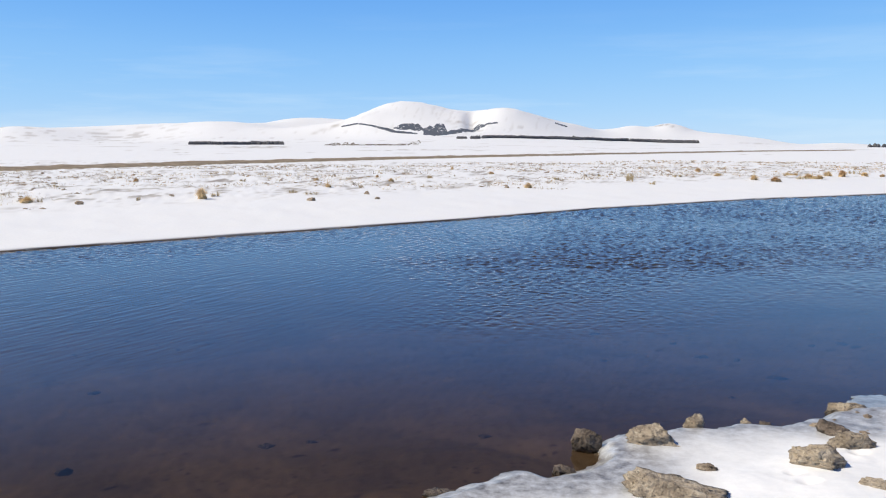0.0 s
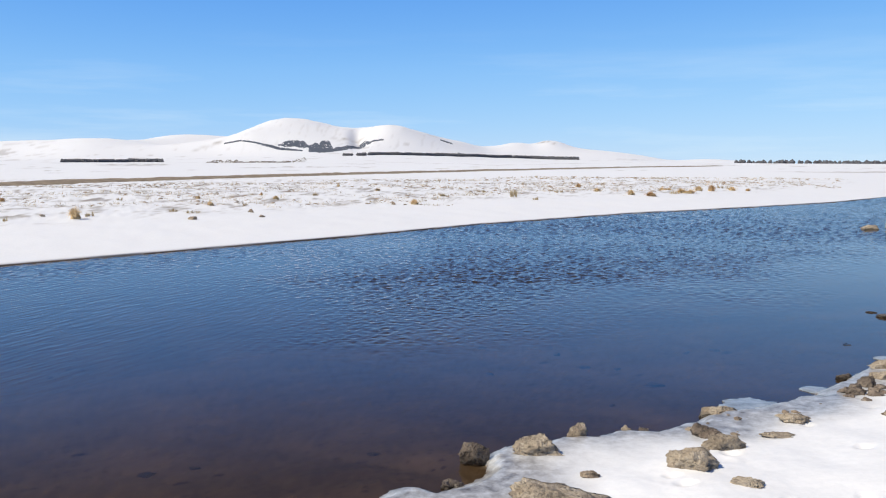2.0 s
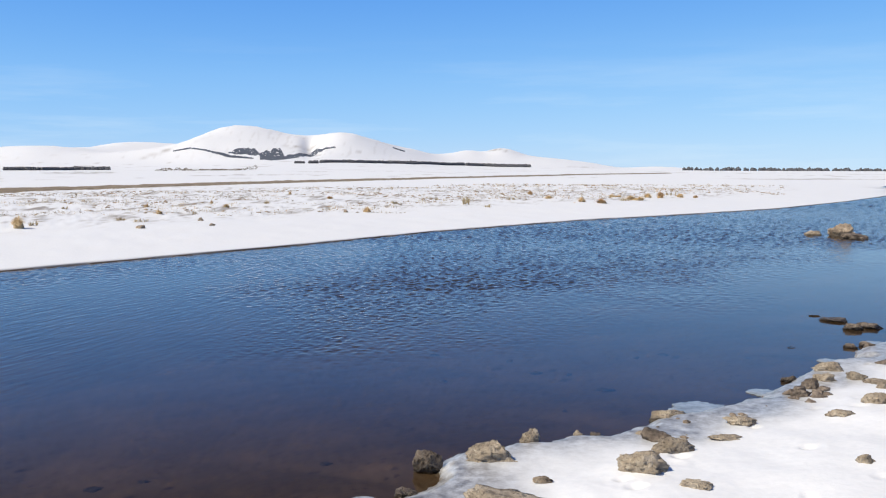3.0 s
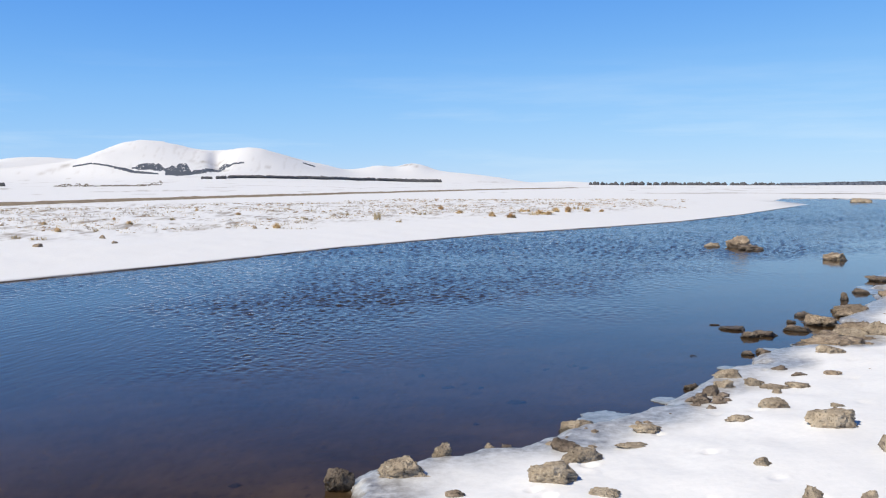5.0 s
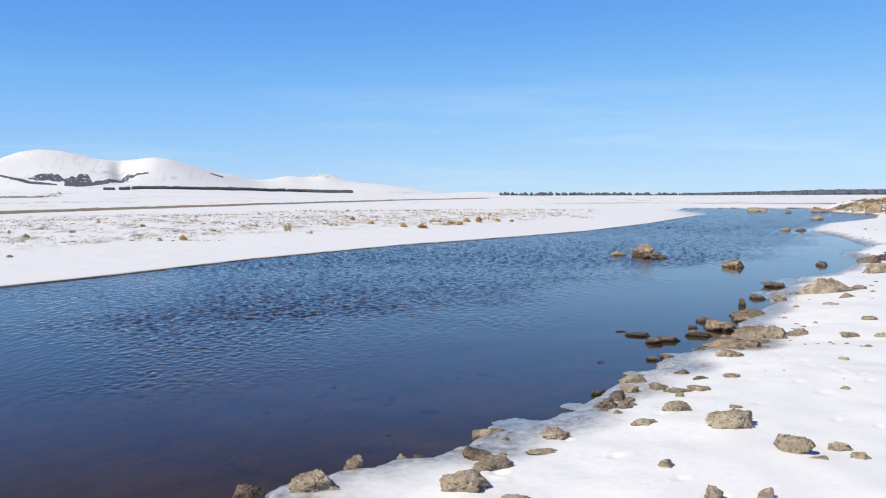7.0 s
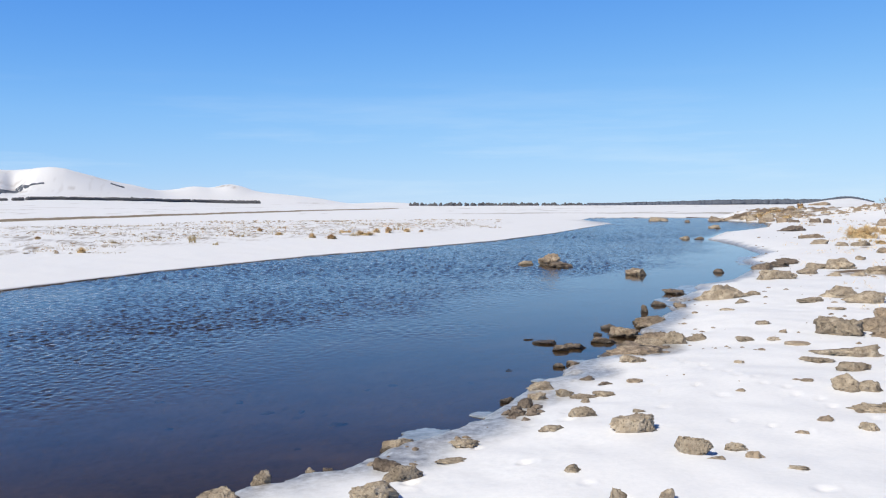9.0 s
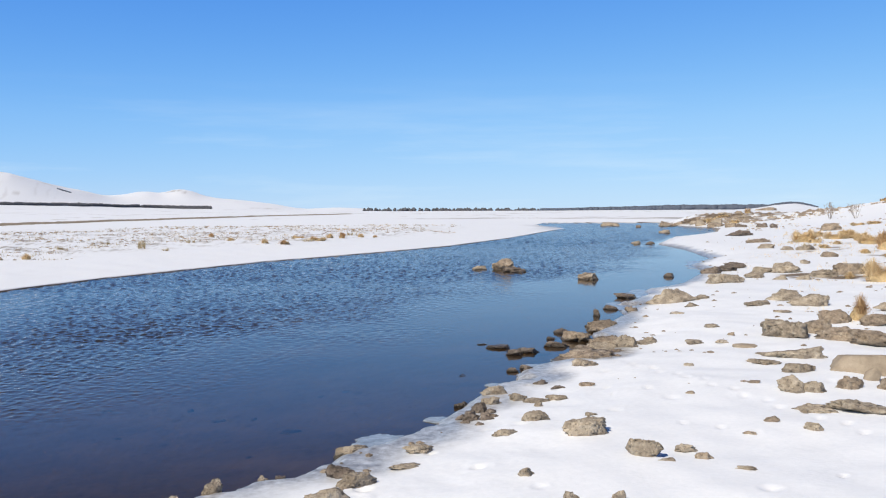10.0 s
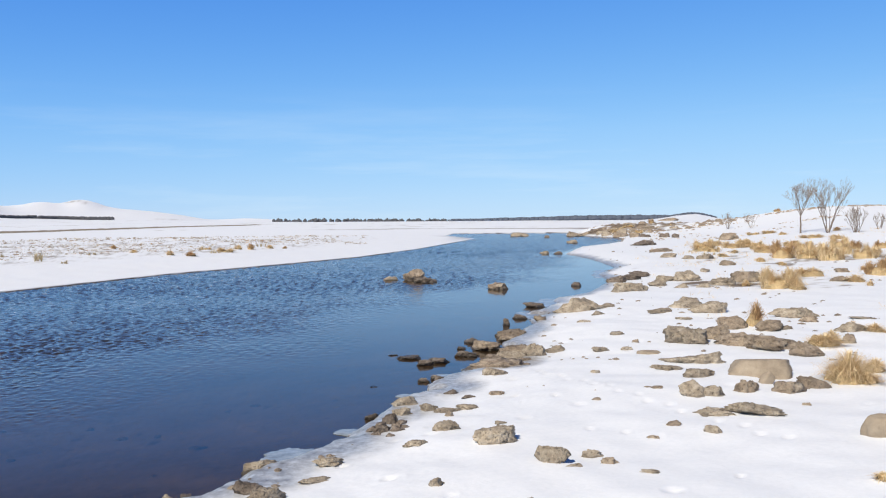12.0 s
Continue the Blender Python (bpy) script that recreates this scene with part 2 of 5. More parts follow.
# ---- the lie of the land ----
# water edge on this side, from up the river to down it
NEAR_SHORE = [(-30, -19), (-14, -6.5), (-4, 1.5), (-1.15, 3.42), (-0.13, 4.07), (0.15, 4.27), (0.22, 4.34), (0.34, 4.38), (0.41, 4.5),
              (0.44, 4.54), (0.55, 4.54), (0.64, 4.48), (0.78, 4.51), (0.83, 4.58), (0.88, 4.67), (0.94, 4.77), (0.98, 4.91),
              (1.02, 5.05), (1.1, 5.1), (1.28, 5.13), (1.47, 5.19), (1.65, 5.2), (1.85, 5.28), (2.07, 5.29), (2.22, 5.32),
              (2.42, 5.39), (2.65, 5.62), (2.86, 5.66), (3.2, 5.76), (3.39, 5.88),
              (3.61, 5.94), (3.75, 6.13)]
NEAR_BANK = [(3.94, 6.25), (4.14, 6.39), (4.32, 6.58), (4.54, 6.72), (4.89, 7.01), (5, 6.98), (5.24, 7.01), (5.31, 7.21), (5.43, 7.4),
             (5.78, 7.59), (6.08, 7.69), (6.4, 7.7), (6.65, 7.66), (7.07, 7.8), (7.85, 8.81), (7.94, 9.15), (8.36, 9.39),
             (8.86, 9.77), (9.49, 10.31), (9.81, 10.44), (10.15, 10.97), (10.91, 11.36), (10.76, 11.73), (11.38, 11.97),
             (12.51, 12.72), (13.05, 13.4), (13.67, 13.56), (14.73, 13.98), (17.03, 15.62), (17.87, 15.95), (18.47, 16.55),
             (19.72, 18.37), (23.09, 20.59), (27.51, 26.07), (30.3, 30.3), (37.52, 36.27), (46.37, 40.98), (57, 50), (61, 58.2),
             (64.8, 65), (70, 66), (90, 70)]
NEAR_EDGE = NEAR_SHORE + NEAR_BANK
# water edge on the far side
FAR_EDGE = [(-40, -8.5), (-14, 9.2), (-6.91, 13.74), (-3.96, 16.21), (0.28, 19.76), (4.2, 23.5), (9.99, 27.8), (15.5, 30.8),
            (21.2, 34.4), (29.1, 41.0), (36.3, 47.8), (46.9, 57.8), (48.5, 61), (54.4, 71.8), (62.2, 80.4), (69.7, 79.5), (76, 76), (92, 74)]


def step(v, a, b):
    u = np.clip((v - a) / (b - a), 0, 1)
    return u * u * (3 - 2 * u)


def grain(x, y, seed=0):
    """Smooth gradient noise, about -1 to 1, one cell a unit."""
    xi, yi = np.floor(x).astype(np.int64), np.floor(y).astype(np.int64)
    fx, fy = x - xi, y - yi

    def corner(i, j):
        h = ((xi + i) * 374761393 + (yi + j) * 668265263 + seed * 974711) & 0xFFFFFFFF
        h = ((h ^ (h >> 13)) * 1274126177) & 0xFFFFFFFF
        ang = ((h ^ (h >> 16)) & 0xFFFF) / 65536.0 * 2 * np.pi
        return np.cos(ang) * (fx - i) + np.sin(ang) * (fy - j)

    u, v = fx * fx * fx * (fx * (fx * 6 - 15) + 10), fy * fy * fy * (fy * (fy * 6 - 15) + 10)
    low = corner(0, 0) * (1 - u) + corner(1, 0) * u
    high = corner(0, 1) * (1 - u) + corner(1, 1) * u
    return 1.5 * (low * (1 - v) + high * v)


def off_line(x, y, line):
    best = np.full(np.shape(x), 1e9)
    for (ax, ay), (bx, by) in zip(line, line[1:]):
        dx, dy = bx - ax, by - ay
        k = np.clip(((x - ax) * dx + (y - ay) * dy) / (dx * dx + dy * dy), 0, 1)
        best = np.minimum(best, np.hypot(x - ax - k * dx, y - ay - k * dy))
    return best


def in_river(x, y):
    ring = FAR_EDGE + NEAR_EDGE[::-1]
    odd = np.zeros(np.shape(x), bool)
    for (ax, ay), (bx, by) in zip(ring, ring[1:] + ring[:1]):
        cross = (ay > y) != (by > y)
        with np.errstate(divide="ignore", invalid="ignore"):
            odd ^= cross & (x < (bx - ax) * (y - ay) / (by - ay if by != ay else 1e-9) + ax)
    return odd


def shore(x, y):
    """Distance from the water's edge, minus in the river, and whether this side is nearer."""
    near, far = off_line(x, y, NEAR_EDGE), off_line(x, y, FAR_EDGE)
    d = np.where(in_river(x, y), -1.0, 1.0) * np.minimum(near, far)
    close = near < far
    wob = np.where(close, 0.05 * grain(x * 4, y * 4, 3) + 0.02 * grain(x * 13, y * 13, 4), 0.015 * grain(x * 0.8, y * 0.8, 5))
    return d + wob, close


# heading (left plus), distance, rise in degrees, half-width to the left and right in degrees, half-depth in metres
MIDDLE_HILLS = [
    (2.30, 3300, 2.05, 2.22, 2.44, 560), (-3.41, 3300, 1.51, 2.47, 2.68, 560), (-1.15, 3100, 0.35, 3.64, 5.63, 900),
    (-1.90, 2650, -0.45, 0.35, 0.44, 260), (6.53, 2750, 1.02, 3.08, 1.65, 260), (-4.17, 2750, 0.63, 1.23, 2.85, 240),
    (-11.87, 3500, 0.86, 1.79, 1.67, 420), (-14.40, 3750, 0.73, 0.88, 0.92, 380), (-16.54, 3650, 0.78, 1.81, 2.50, 500),
    (8.74, 4100, 1.51, 3.07, 4.01, 420)]
SIDE_HILLS = [
    (14.34, 3300, 1.18, 2.77, 3.78, 520), (19.90, 3800, 1.05, 3.50, 3.15, 480),
    (25.94, 3200, 0.76, 1.76, 2.69, 480), (-24.36, 4000, 0.27, 1.79, 1.71, 400), (-52.90, 1500, 0.42, 1.35, 1.00, 200),
    (36.00, 3500, 1.20, 5.00, 5.00, 500), (4.69, 3200, 0.60, 0.93, 1.49, 420), (-8.25, 3300, 0.73, 2.44, 1.37, 420),
    (-19.99, 3600, 0.20, 1.50, 1.24, 400), (-12.31, 3700, 0.27, 0.97, 0.75, 350)]
HILLS = MIDDLE_HILLS + SIDE_HILLS


def height(x, y):
    r, az = np.hypot(x, y), np.degrees(np.arctan2(-x, y))
    d, close = shore(x, y)
    # this bank: a thin edge of ice, then snow that climbs slowly
    here = 0.015 + 0.05 * step(d, 0, 0.12) + 0.10 * step(d, 0.1, 1.6) + 0.10 * step(d, 1, 6) + 0.35 * step(d, 6, 26)
    there = 0.01 + 0.024 * step(d, 0.0, 0.05) + 0.12 * step(d, 0.1, 4.0) + 0.2 * step(d, 2, 10)
    soft = 0.030 * grain(x * 0.9, y * 0.9, 7) + 0.012 * grain(x * 2.7, y * 2.7, 8) + 0.10 * grain(x * 0.11, y * 0.11, 9)
    lump = (0.022 * grain(x * 1.7, y * 1.7, 11) + 0.020 * grain(x * 4.3, y * 4.3, 13) + 0.008 * grain(x * 9, y * 9, 15)) * step(d, 4.5, 8) * step(r, 75, 45)
    land = np.where(close, here + soft * step(d, 0.05, 0.8), there + 0.6 * soft * step(d, 0.2, 1.5) + lump)
    # the rise on this side, and the rocky point
    knoll = 2.15 * np.exp(-(((x - 75) ** 2 + (y - 46) ** 2) / (2 * 33.0 ** 2))) * step(d, 3, 25)
    point = (0.75 + 0.35 * grain(x * 0.25, y * 0.25, 12)) * np.exp(-(((x - 67) / 9.0) ** 2 + ((y - 60) / 5.5) ** 2)) * step(d, -0.2, 3)
    land = land + np.where(close, knoll + point, 0)
    # the plain and the hills
    plain = np.where(r > 380, 1.72 - 0.0035 * r, 0.39) * step(r, 100, 420) + 0.0
    land = land * (1 - step(r, 100, 420)) + plain
    hills = 0.0
    for az0, r0, up, wl, wr, depth in HILLS:
        side = np.where(az > az0, (az - az0) / wl, (az - az0) / wr)
        hills = hills + r0 * np.tan(np.radians(up)) * np.exp(-0.5 * side ** 2 - 0.5 * ((r - r0) / depth) ** 2)
    fold = 1 + 0.06 * grain(x / 330, y / 330, 21) - 0.04 * np.sqrt(np.abs(grain(x / 190 + 0.4 * grain(x / 300, y / 300, 25), y / 460, 22)) + 0.01) + 0.010 * grain(x / 75, y / 75, 23) + 0.004 * grain(x / 33, y / 33, 27) + 0.022
    land = land + hills * fold * step(r, 150, 900) + 11 * np.exp(-0.5 * (az / 11) ** 2) * step(r, 500, 2000)
    swell = 1.2 * grain(x / 160, y / 160, 24) * step(r, 300, 1200)
    land = land + swell
    bed = -0.02 - 0.40 * (1 - np.exp(np.minimum(d, 0) / 1.6)) + 0.035 * grain(x * 1.1, y * 1.1, 14) * step(-d, 0.1, 1)
    return np.where(d > 0, land, np.minimum(bed, 0.02 + d * 0.4))


# ---- helpers for building ----
def solid(name, verts, faces, mat, parent=None, label="", smooth=True):
    me = bpy.data.meshes.new(name)
    me.from_pydata(verts, [], faces)
    me.materials.append(mat)
    if smooth:
        me.polygons.foreach_set("use_smooth", np.ones(len(me.polygons), bool))
    ob = new(name, me)
    if parent:
        ob.parent = parent
    if label:
        ob["label"] = label
    return ob


def part(name, bm, mat, parent=None, label="", smooth=True):
    me = bpy.data.meshes.new(name)
    bm.to_mesh(me)
    bm.free()
    me.materials.append(mat)
    if smooth:
        me.polygons.foreach_set("use_smooth", np.ones(len(me.polygons), bool))
    ob = new(name, me)
    if parent:
        ob.parent = parent
    if label:
        ob["label"] = label
    return ob


def fan(radii, heads, closed):
    """Quads of a round grid, row by row outwards."""
    n, k = len(radii), len(heads)
    i = np.arange(n - 1)[:, None] * k
    j = np.arange(k if closed else k - 1)[None, :]
    j2 = (j + 1) % k
    return np.stack([i + j, i + j2, i + k + j2, i + k + j], -1).reshape(-1, 4)


def sheet(name, x, y, z, quads, mat):
    me = bpy.data.meshes.new(name)
    me.vertices.add(x.size)
    me.vertices.foreach_set("co", np.stack([x, y, z], -1).astype(np.float32).ravel())
    me.loops.add(quads.size)
    me.loops.foreach_set("vertex_index", quads.astype(np.int32).ravel())
    me.polygons.add(len(quads))
    me.polygons.foreach_set("loop_start", np.arange(0, quads.size, 4, dtype=np.int32))
    me.polygons.foreach_set("use_smooth", np.ones(len(quads), bool))
    me.update(calc_edges=True)
    me.materials.append(mat)
    return new(name, me)


def give(ob, name, values):
    ob.data.attributes.new(name, "FLOAT", "POINT").data.foreach_set("value", values.astype(np.float32))


# ---- the ground: one sheet from underfoot to the hills ----
fine_heads = np.arange(34.0, -72.0, -0.13)
wide_heads = np.arange(-72.0, -326.0, -2.0)
heads = np.radians(np.concatenate([fine_heads, wide_heads]))


def crossings(head):
    """How far off, along a heading, the river begins and ends."""
    hx, hy = -math.sin(head), math.cos(head)
    found = []
    for edge in (NEAR_EDGE, FAR_EDGE):
        hits = []
        for (ax, ay), (bx, by) in zip(edge, edge[1:]):
            ex, ey = bx - ax, by - ay
            det = ex * hy - ey * hx
            if abs(det) < 1e-9:
                continue
            r, k = (ex * ay - ey * ax) / det, (hx * ay - hy * ax) / det
            if 0 <= k <= 1 and r > 0.5:
                hits.append(r)
        if not hits:
            return None
        found.append(min(hits))
    return tuple(found) if found[1] > found[0] else None


# rows of the sheet follow both edges of the river
guide, last = [], (3.0, 25.0)
for head in heads:
    if head > radians(-43) or head < radians(-262):
        last = crossings(head) or last
    guide.append(last)
guide = np.log(np.array(guide))
calmed = np.pad(guide[:, 0], 20, mode="edge")
guide[:, 0] = sum(calmed[k:k + len(guide)] for k in range(41)) / 41
guide = np.exp(guide)
guide[:, 1] = np.minimum(guide[:, 1], 74.5)
dip_near = np.degrees(np.arctan(EYE / guide[:, 0]))
dip_far = np.minimum(np.degrees(np.arctan(EYE / guide[:, 1])), dip_near - 0.05)


FIRST_DIP = 40.0


def between(a, b, n, ends):
    """n steps from a to b, with a few close ones at the chosen ends."""
    u = 1 - (1 - np.linspace(0, 1, n)) ** (1.6 if a is FIRST_DIP else 1.0)
    extra = np.array([0.0012, 0.003, 0.006])
    if ends[0]:
        u = np.concatenate([u, extra])
    if ends[1]:
        u = np.concatenate([u, 1 - extra])
    u = np.sort(u)[:-1, None]
    return a + (b - a) * u


last_dip = np.minimum(0.45, dip_far - 0.1)
dips = np.concatenate([between(FIRST_DIP, dip_near[None, :], 330, (0, 1)), between(dip_near[None, :], dip_far[None, :], 110, (1, 1)),
                       between(dip_far[None, :], last_dip[None, :], 100, (1, 0))])
middle = EYE / np.tan(np.radians(dips))
inner = np.array([0.02, 0.5, 1.0, 1.6])[:, None] + np.zeros(len(heads))[None, :]
start = EYE / np.tan(np.radians(last_dip))
outer = start[None, :] * (4900 / start[None, :]) ** np.linspace(0, 1, 120)[:, None]
R = np.concatenate([inner, middle, outer])
A = np.broadcast_to(heads[None, :], R.shape)
radii = np.arange(len(R))
gx, gy = (-np.sin(A) * R).ravel(), (np.cos(A) * R).ravel()
gz = height(gx, gy)
gd, gclose = shore(gx, gy)
# small dents and tracks in the snow of this bank
rng = np.random.default_rng(5)
close_by = np.where((np.hypot(gx, gy) < 16) & gclose & (gd > 0.25))[0]
cx, cy = gx[close_by], gy[close_by]
dent = np.zeros(len(close_by))
for k in range(90):
    far = rng.uniform(2.6, 13)
    head = radians(rng.uniform(-68, -22))
    px, py, size = -math.sin(head) * far, math.cos(head) * far, rng.uniform(0.03, 0.075)
    q = ((cx - px) ** 2 + ((cy - py) * rng.uniform(0.8, 1.4)) ** 2) / size ** 2
    dent += -rng.uniform(0.008, 0.024) * np.exp(-q * 1.5) + 0.003 * np.exp(-(q - 1.6) ** 2)
for k in range(26):   # a line of paw-sized prints across the bank
    px, py = 5.6 + 0.05 * k + 0.04 * (-1) ** k, 3.4 + 0.21 * k
    q = ((cx - px) ** 2 + (cy - py) ** 2) / 0.05 ** 2
    dent += -0.02 * np.exp(-q * 1.5) + 0.003 * np.exp(-(q - 1.6) ** 2)
gz[close_by] += dent
ground = sheet("ground", gx, gy, gz, fan(radii, heads, True), GROUND)
gr = np.hypot(gx, gy)
# on the far side it climbs the snow edge as a painted undercut shadow
give(ground, "bed", step(gd, np.where(gclose, 0.03, 0.024), np.where(gclose, -0.02, 0.010)))
give(ground, "ice", np.where(gclose, 1.0 * step(gd + 0.25 * grain(gx * 1.1, gy * 1.1, 37), 0.45 + 0.25 * step(gr, 12, 5), 0.10 + 0.10 * step(gr, 9, 6)) * step(gr, 60, 30),
     step(gd, 0.25, 0.0) * 0.2 * step(gr, 60, 30) + 0.8 * step(gd, 2.6, 0.6) * np.exp(-((gx - 48) ** 2 + (gy - 62) ** 2) / 60)))
# bare earth: the rocky point and its back, the worn crest, patches among the dead grass
wild = grain(gx * 0.35, gy * 0.35, 31) + 0.6 * grain(gx * 1.3, gy * 1.3, 32) + 0.4 * grain(gx * 3.1, gy * 3.1, 47)
tip = np.exp(-(((gx - 64) / 8.0) ** 2 + ((gy - 58) / 5.0) ** 2)) + 0.35 * np.exp(-(((gx - 76) / 9.0) ** 2 + ((gy - 54) / 3.5) ** 2))
patch = np.exp(-(((gx - 29) / 8) ** 2 + ((gy - 17) / 5) ** 2)) * 0.75 + 0.8 * np.exp(-(((gx - 18.5) / 3.2) ** 2 + ((gy - 12) / 2.5) ** 2))
bare = step(wild * 0.8 + tip * 1.3, 0.72, 1.05) * step(tip, 0.08, 0.3) * gclose + step(wild * 0.6 + patch, 0.75, 1.0) * step(patch, 0.08, 0.3) * gclose
wisps = step(grain(gx * 0.8, gy * 0.5, 33) + 0.9 * grain(gx * 3.4, gy * 2.6, 34), 0.12, 0.9) * 0.75
bare = bare + wisps * (~gclose) * step(gd, 4.5, 8.0) * step(gr, 75, 50)
gaz = np.degrees(np.arctan2(-gx, gy))
# scree, made heavier on the left hills to paint their shaded streaks
scree_and_shade = step(grain(gx / 60, gy / 25, 35) + 0.5 * grain(gx / 18, gy / 18, 36), 0.55, 0.8) * step(gr, 600, 900) * step(gr, 2900, 2300) * (0.32 + 0.25 * step(gaz, 14, 18))
streak = step(grain(gaz * 0.22, np.log(gr + 1) * 9, 38) + 0.5 * grain(gaz * 1.1, np.log(gr + 1) * 16, 39), 0.5, 0.8) * step(gr, 105, 130) * step(gr, 900, 500) * 0.4
for az0, az1, r0, r1, deep, heavy in ((18.6, 15.5, 149, 154, 3, 0.45), (17.4, 12.8, 96, 108, 1.2, 0.45), (17.1, 16.1, 117, 118, 1.5, 0.5),
                                      (5.2, -2.3, 150, 187, 7, 0.55), (-8.8, -11.4, 300, 210, 9, 0.6), (-2.2, -3.0, 316, 320, 12, 0.7),
                                      (14.2, 9.8, 235, 250, 34, 0.55), (-0.9, -1.9, 320, 320, 10, 0.5),
                                      (6.2, 8.7, 2625, 2400, 36, 0.34), (6.6, 7.4, 2560, 2550, 25, 0.3), (6.0, 3.8, 2500, 2850, 26, 0.18),
                                      (-0.3, -2.7, 2470, 2740, 50, 0.38), (-0.4, -2.9, 2300, 2620, 40, 0.32), (-6.2, -7.2, 2890, 2790, 40, 0.4),
                                      (-13.4, -14.4, 3490, 3510, 40, 0.6), (-14.2, -14.9, 3500, 3350, 40, 0.5), (-18.5, -20.6, 2820, 2940, 60, 0.35)):
    k = (gaz - az0) / (az1 - az0)
    inside = step(k, -0.05, 0.2) * step(k, 1.05, 0.8)
    torn = 0.6 + 0.9 * grain(gaz * 2.2, gr / deep * 0.8, 52) + 0.5 * grain(gaz * 7, gr / deep * 2, 53)
    streak = streak + heavy * inside * np.exp(-((gr - r0 - (r1 - r0) * k) / deep) ** 2) * np.clip(torn, 0, 1.3)
gully = step(grain(gaz * 4.5 + gr / 260, gr / 520, 60) + 0.5 * grain(gaz * 14 + gr / 120, gr / 110, 61), 0.38, 0.7) * step(gr, 1900, 2200) * step(gr, 3400, 3000)
streak = streak + 0.14 * gully * step(np.abs(gaz + 1), 8, 4)
# soil-coloured streaks painting the shade of the left hills' spurs
spur_shade = step(grain(gx / 90, gy / 40, 62) + 0.5 * grain(gx / 25, gy / 25, 63), 0.3, 0.7) * step(gr, 1500, 2000) * step(gr, 3500, 3100) * step(gaz, 15, 19)
streak = streak + 0.4 * spur_shade
ledge = np.exp(-((gr - 119 - 2 * grain(gaz * 0.5, gaz * 0.1, 40)) / 2.2) ** 2) * step(gaz, -27, -34) * 0.95
give(ground, "bare", np.clip((bare + scree_and_shade + streak + ledge) * step(gd, 0.1, 0.6), 0, 1))
tagged(ground, "snow-covered river plain with a brown muddy river bed", "ground", kind="structure")

# ---- the river, its surface ruffled by the wind ----
water_heads = np.radians(np.concatenate([np.arange(110.0, 33.0, -2.5), np.arange(33.0, -53.0, -0.085)]))
water_dips = np.concatenate([[60, 45, 35, 30], np.arange(26, 12, -0.14), np.arange(12, 8, -0.045), np.arange(8, 1.0, -0.03)])
water_radii = EYE / np.tan(np.radians(water_dips))
R, A = np.meshgrid(water_radii, water_heads, indexing="ij")
wx, wy = (-np.sin(A) * R).ravel(), (np.cos(A) * R).ravel()
quads = fan(water_radii, water_heads, False)
wd, wclose = shore(wx, wy)
near_d, far_d = off_line(wx, wy, NEAR_EDGE), off_line(wx, wy, FAR_EDGE)
across = near_d / (near_d + far_d + 1e-6)
along = np.degrees(np.arctan2(-wx, wy))
off_bank = near_d + 0.9 * grain(wx * 0.3, wy * 0.3, 41) + 0.5 * grain(wx * 0.9, wy * 0.9, 42)
gust = step(off_bank + 0.12 * np.maximum(np.hypot(wx, wy) - 20, 0) + 0.55 * step(along, -16, -34), 1.8, 5.6)
lee = step(along + 6 * grain(wx * 0.3, wy * 0.3, 43), 8, -8)
fetch = step(across, 0.70, 0.92)
wind = gust * np.maximum(lee, 0.6 * fetch) * step(wd, -0.02, np.where(wclose, -0.5, -0.12))
u, v = 0.86 * wx - 0.5 * wy, 0.5 * wx + 0.86 * wy
wide_off = np.hypot(wx, wy)
# short chop close by, longer and higher waves where the wind has a longer run
wave = 0.0
for begins, full, fades, gone, tall_a, ua, va, tall_b, ub, vb, seed in (
        (-2, -1, 9, 15, 0.0060, 13, 12, 0.0034, 23, 23, 44), (9, 13, 17, 24, 0.0145, 9.0, 9.0, 0.0075, 16, 16, 50),
        (17, 24, 32, 44, 0.030, 6.8, 4.6, 0.015, 12, 8.5, 48), (32, 44, 900, 1000, 0.064, 4.8, 2.0, 0.030, 9, 4.0, 54)):
    swell_here = tall_a * grain(u * ua, v * va, seed) + tall_b * grain(u * ub, v * vb, seed + 1)
    wave = wave + swell_here * step(wide_off, begins, full) * step(wide_off, gone, fades)
keep = (wd < 1.2)[quads].any(1)
river = sheet("water", wx, wy, wave * wind, quads[keep], WATER)
give(river, "wind", wind * (0.16 + 0.10 * step(wide_off, 12, 30)))
give(river, "ruffle", 0.03 + 0.06 * step(wide_off, 6, 12) + wind * 0.06 * step(wide_off, 14, 48))
give(river, "calm", step(off_bank, 2.4, 6.5) * (1 - 0.35 * step(along, -2, 8)))
river.visible_shadow = False
tagged(river, "dark blue rippled river water over brown mud", "water", kind="structure")


# ---- stones ----
STONE_WORDS = {"tan": "pitted tan volcanic stone lying in the snow", "wet": "dark wet stone at the water's edge",
               "slab": "smooth flat brown slab lying in the snow", "earthy": "brown earth-stained rock on the bank"}
stone_rng = random.Random(11)


def floor_at(x, y):
    return float(height(np.array([x]), np.array([y]))[0])


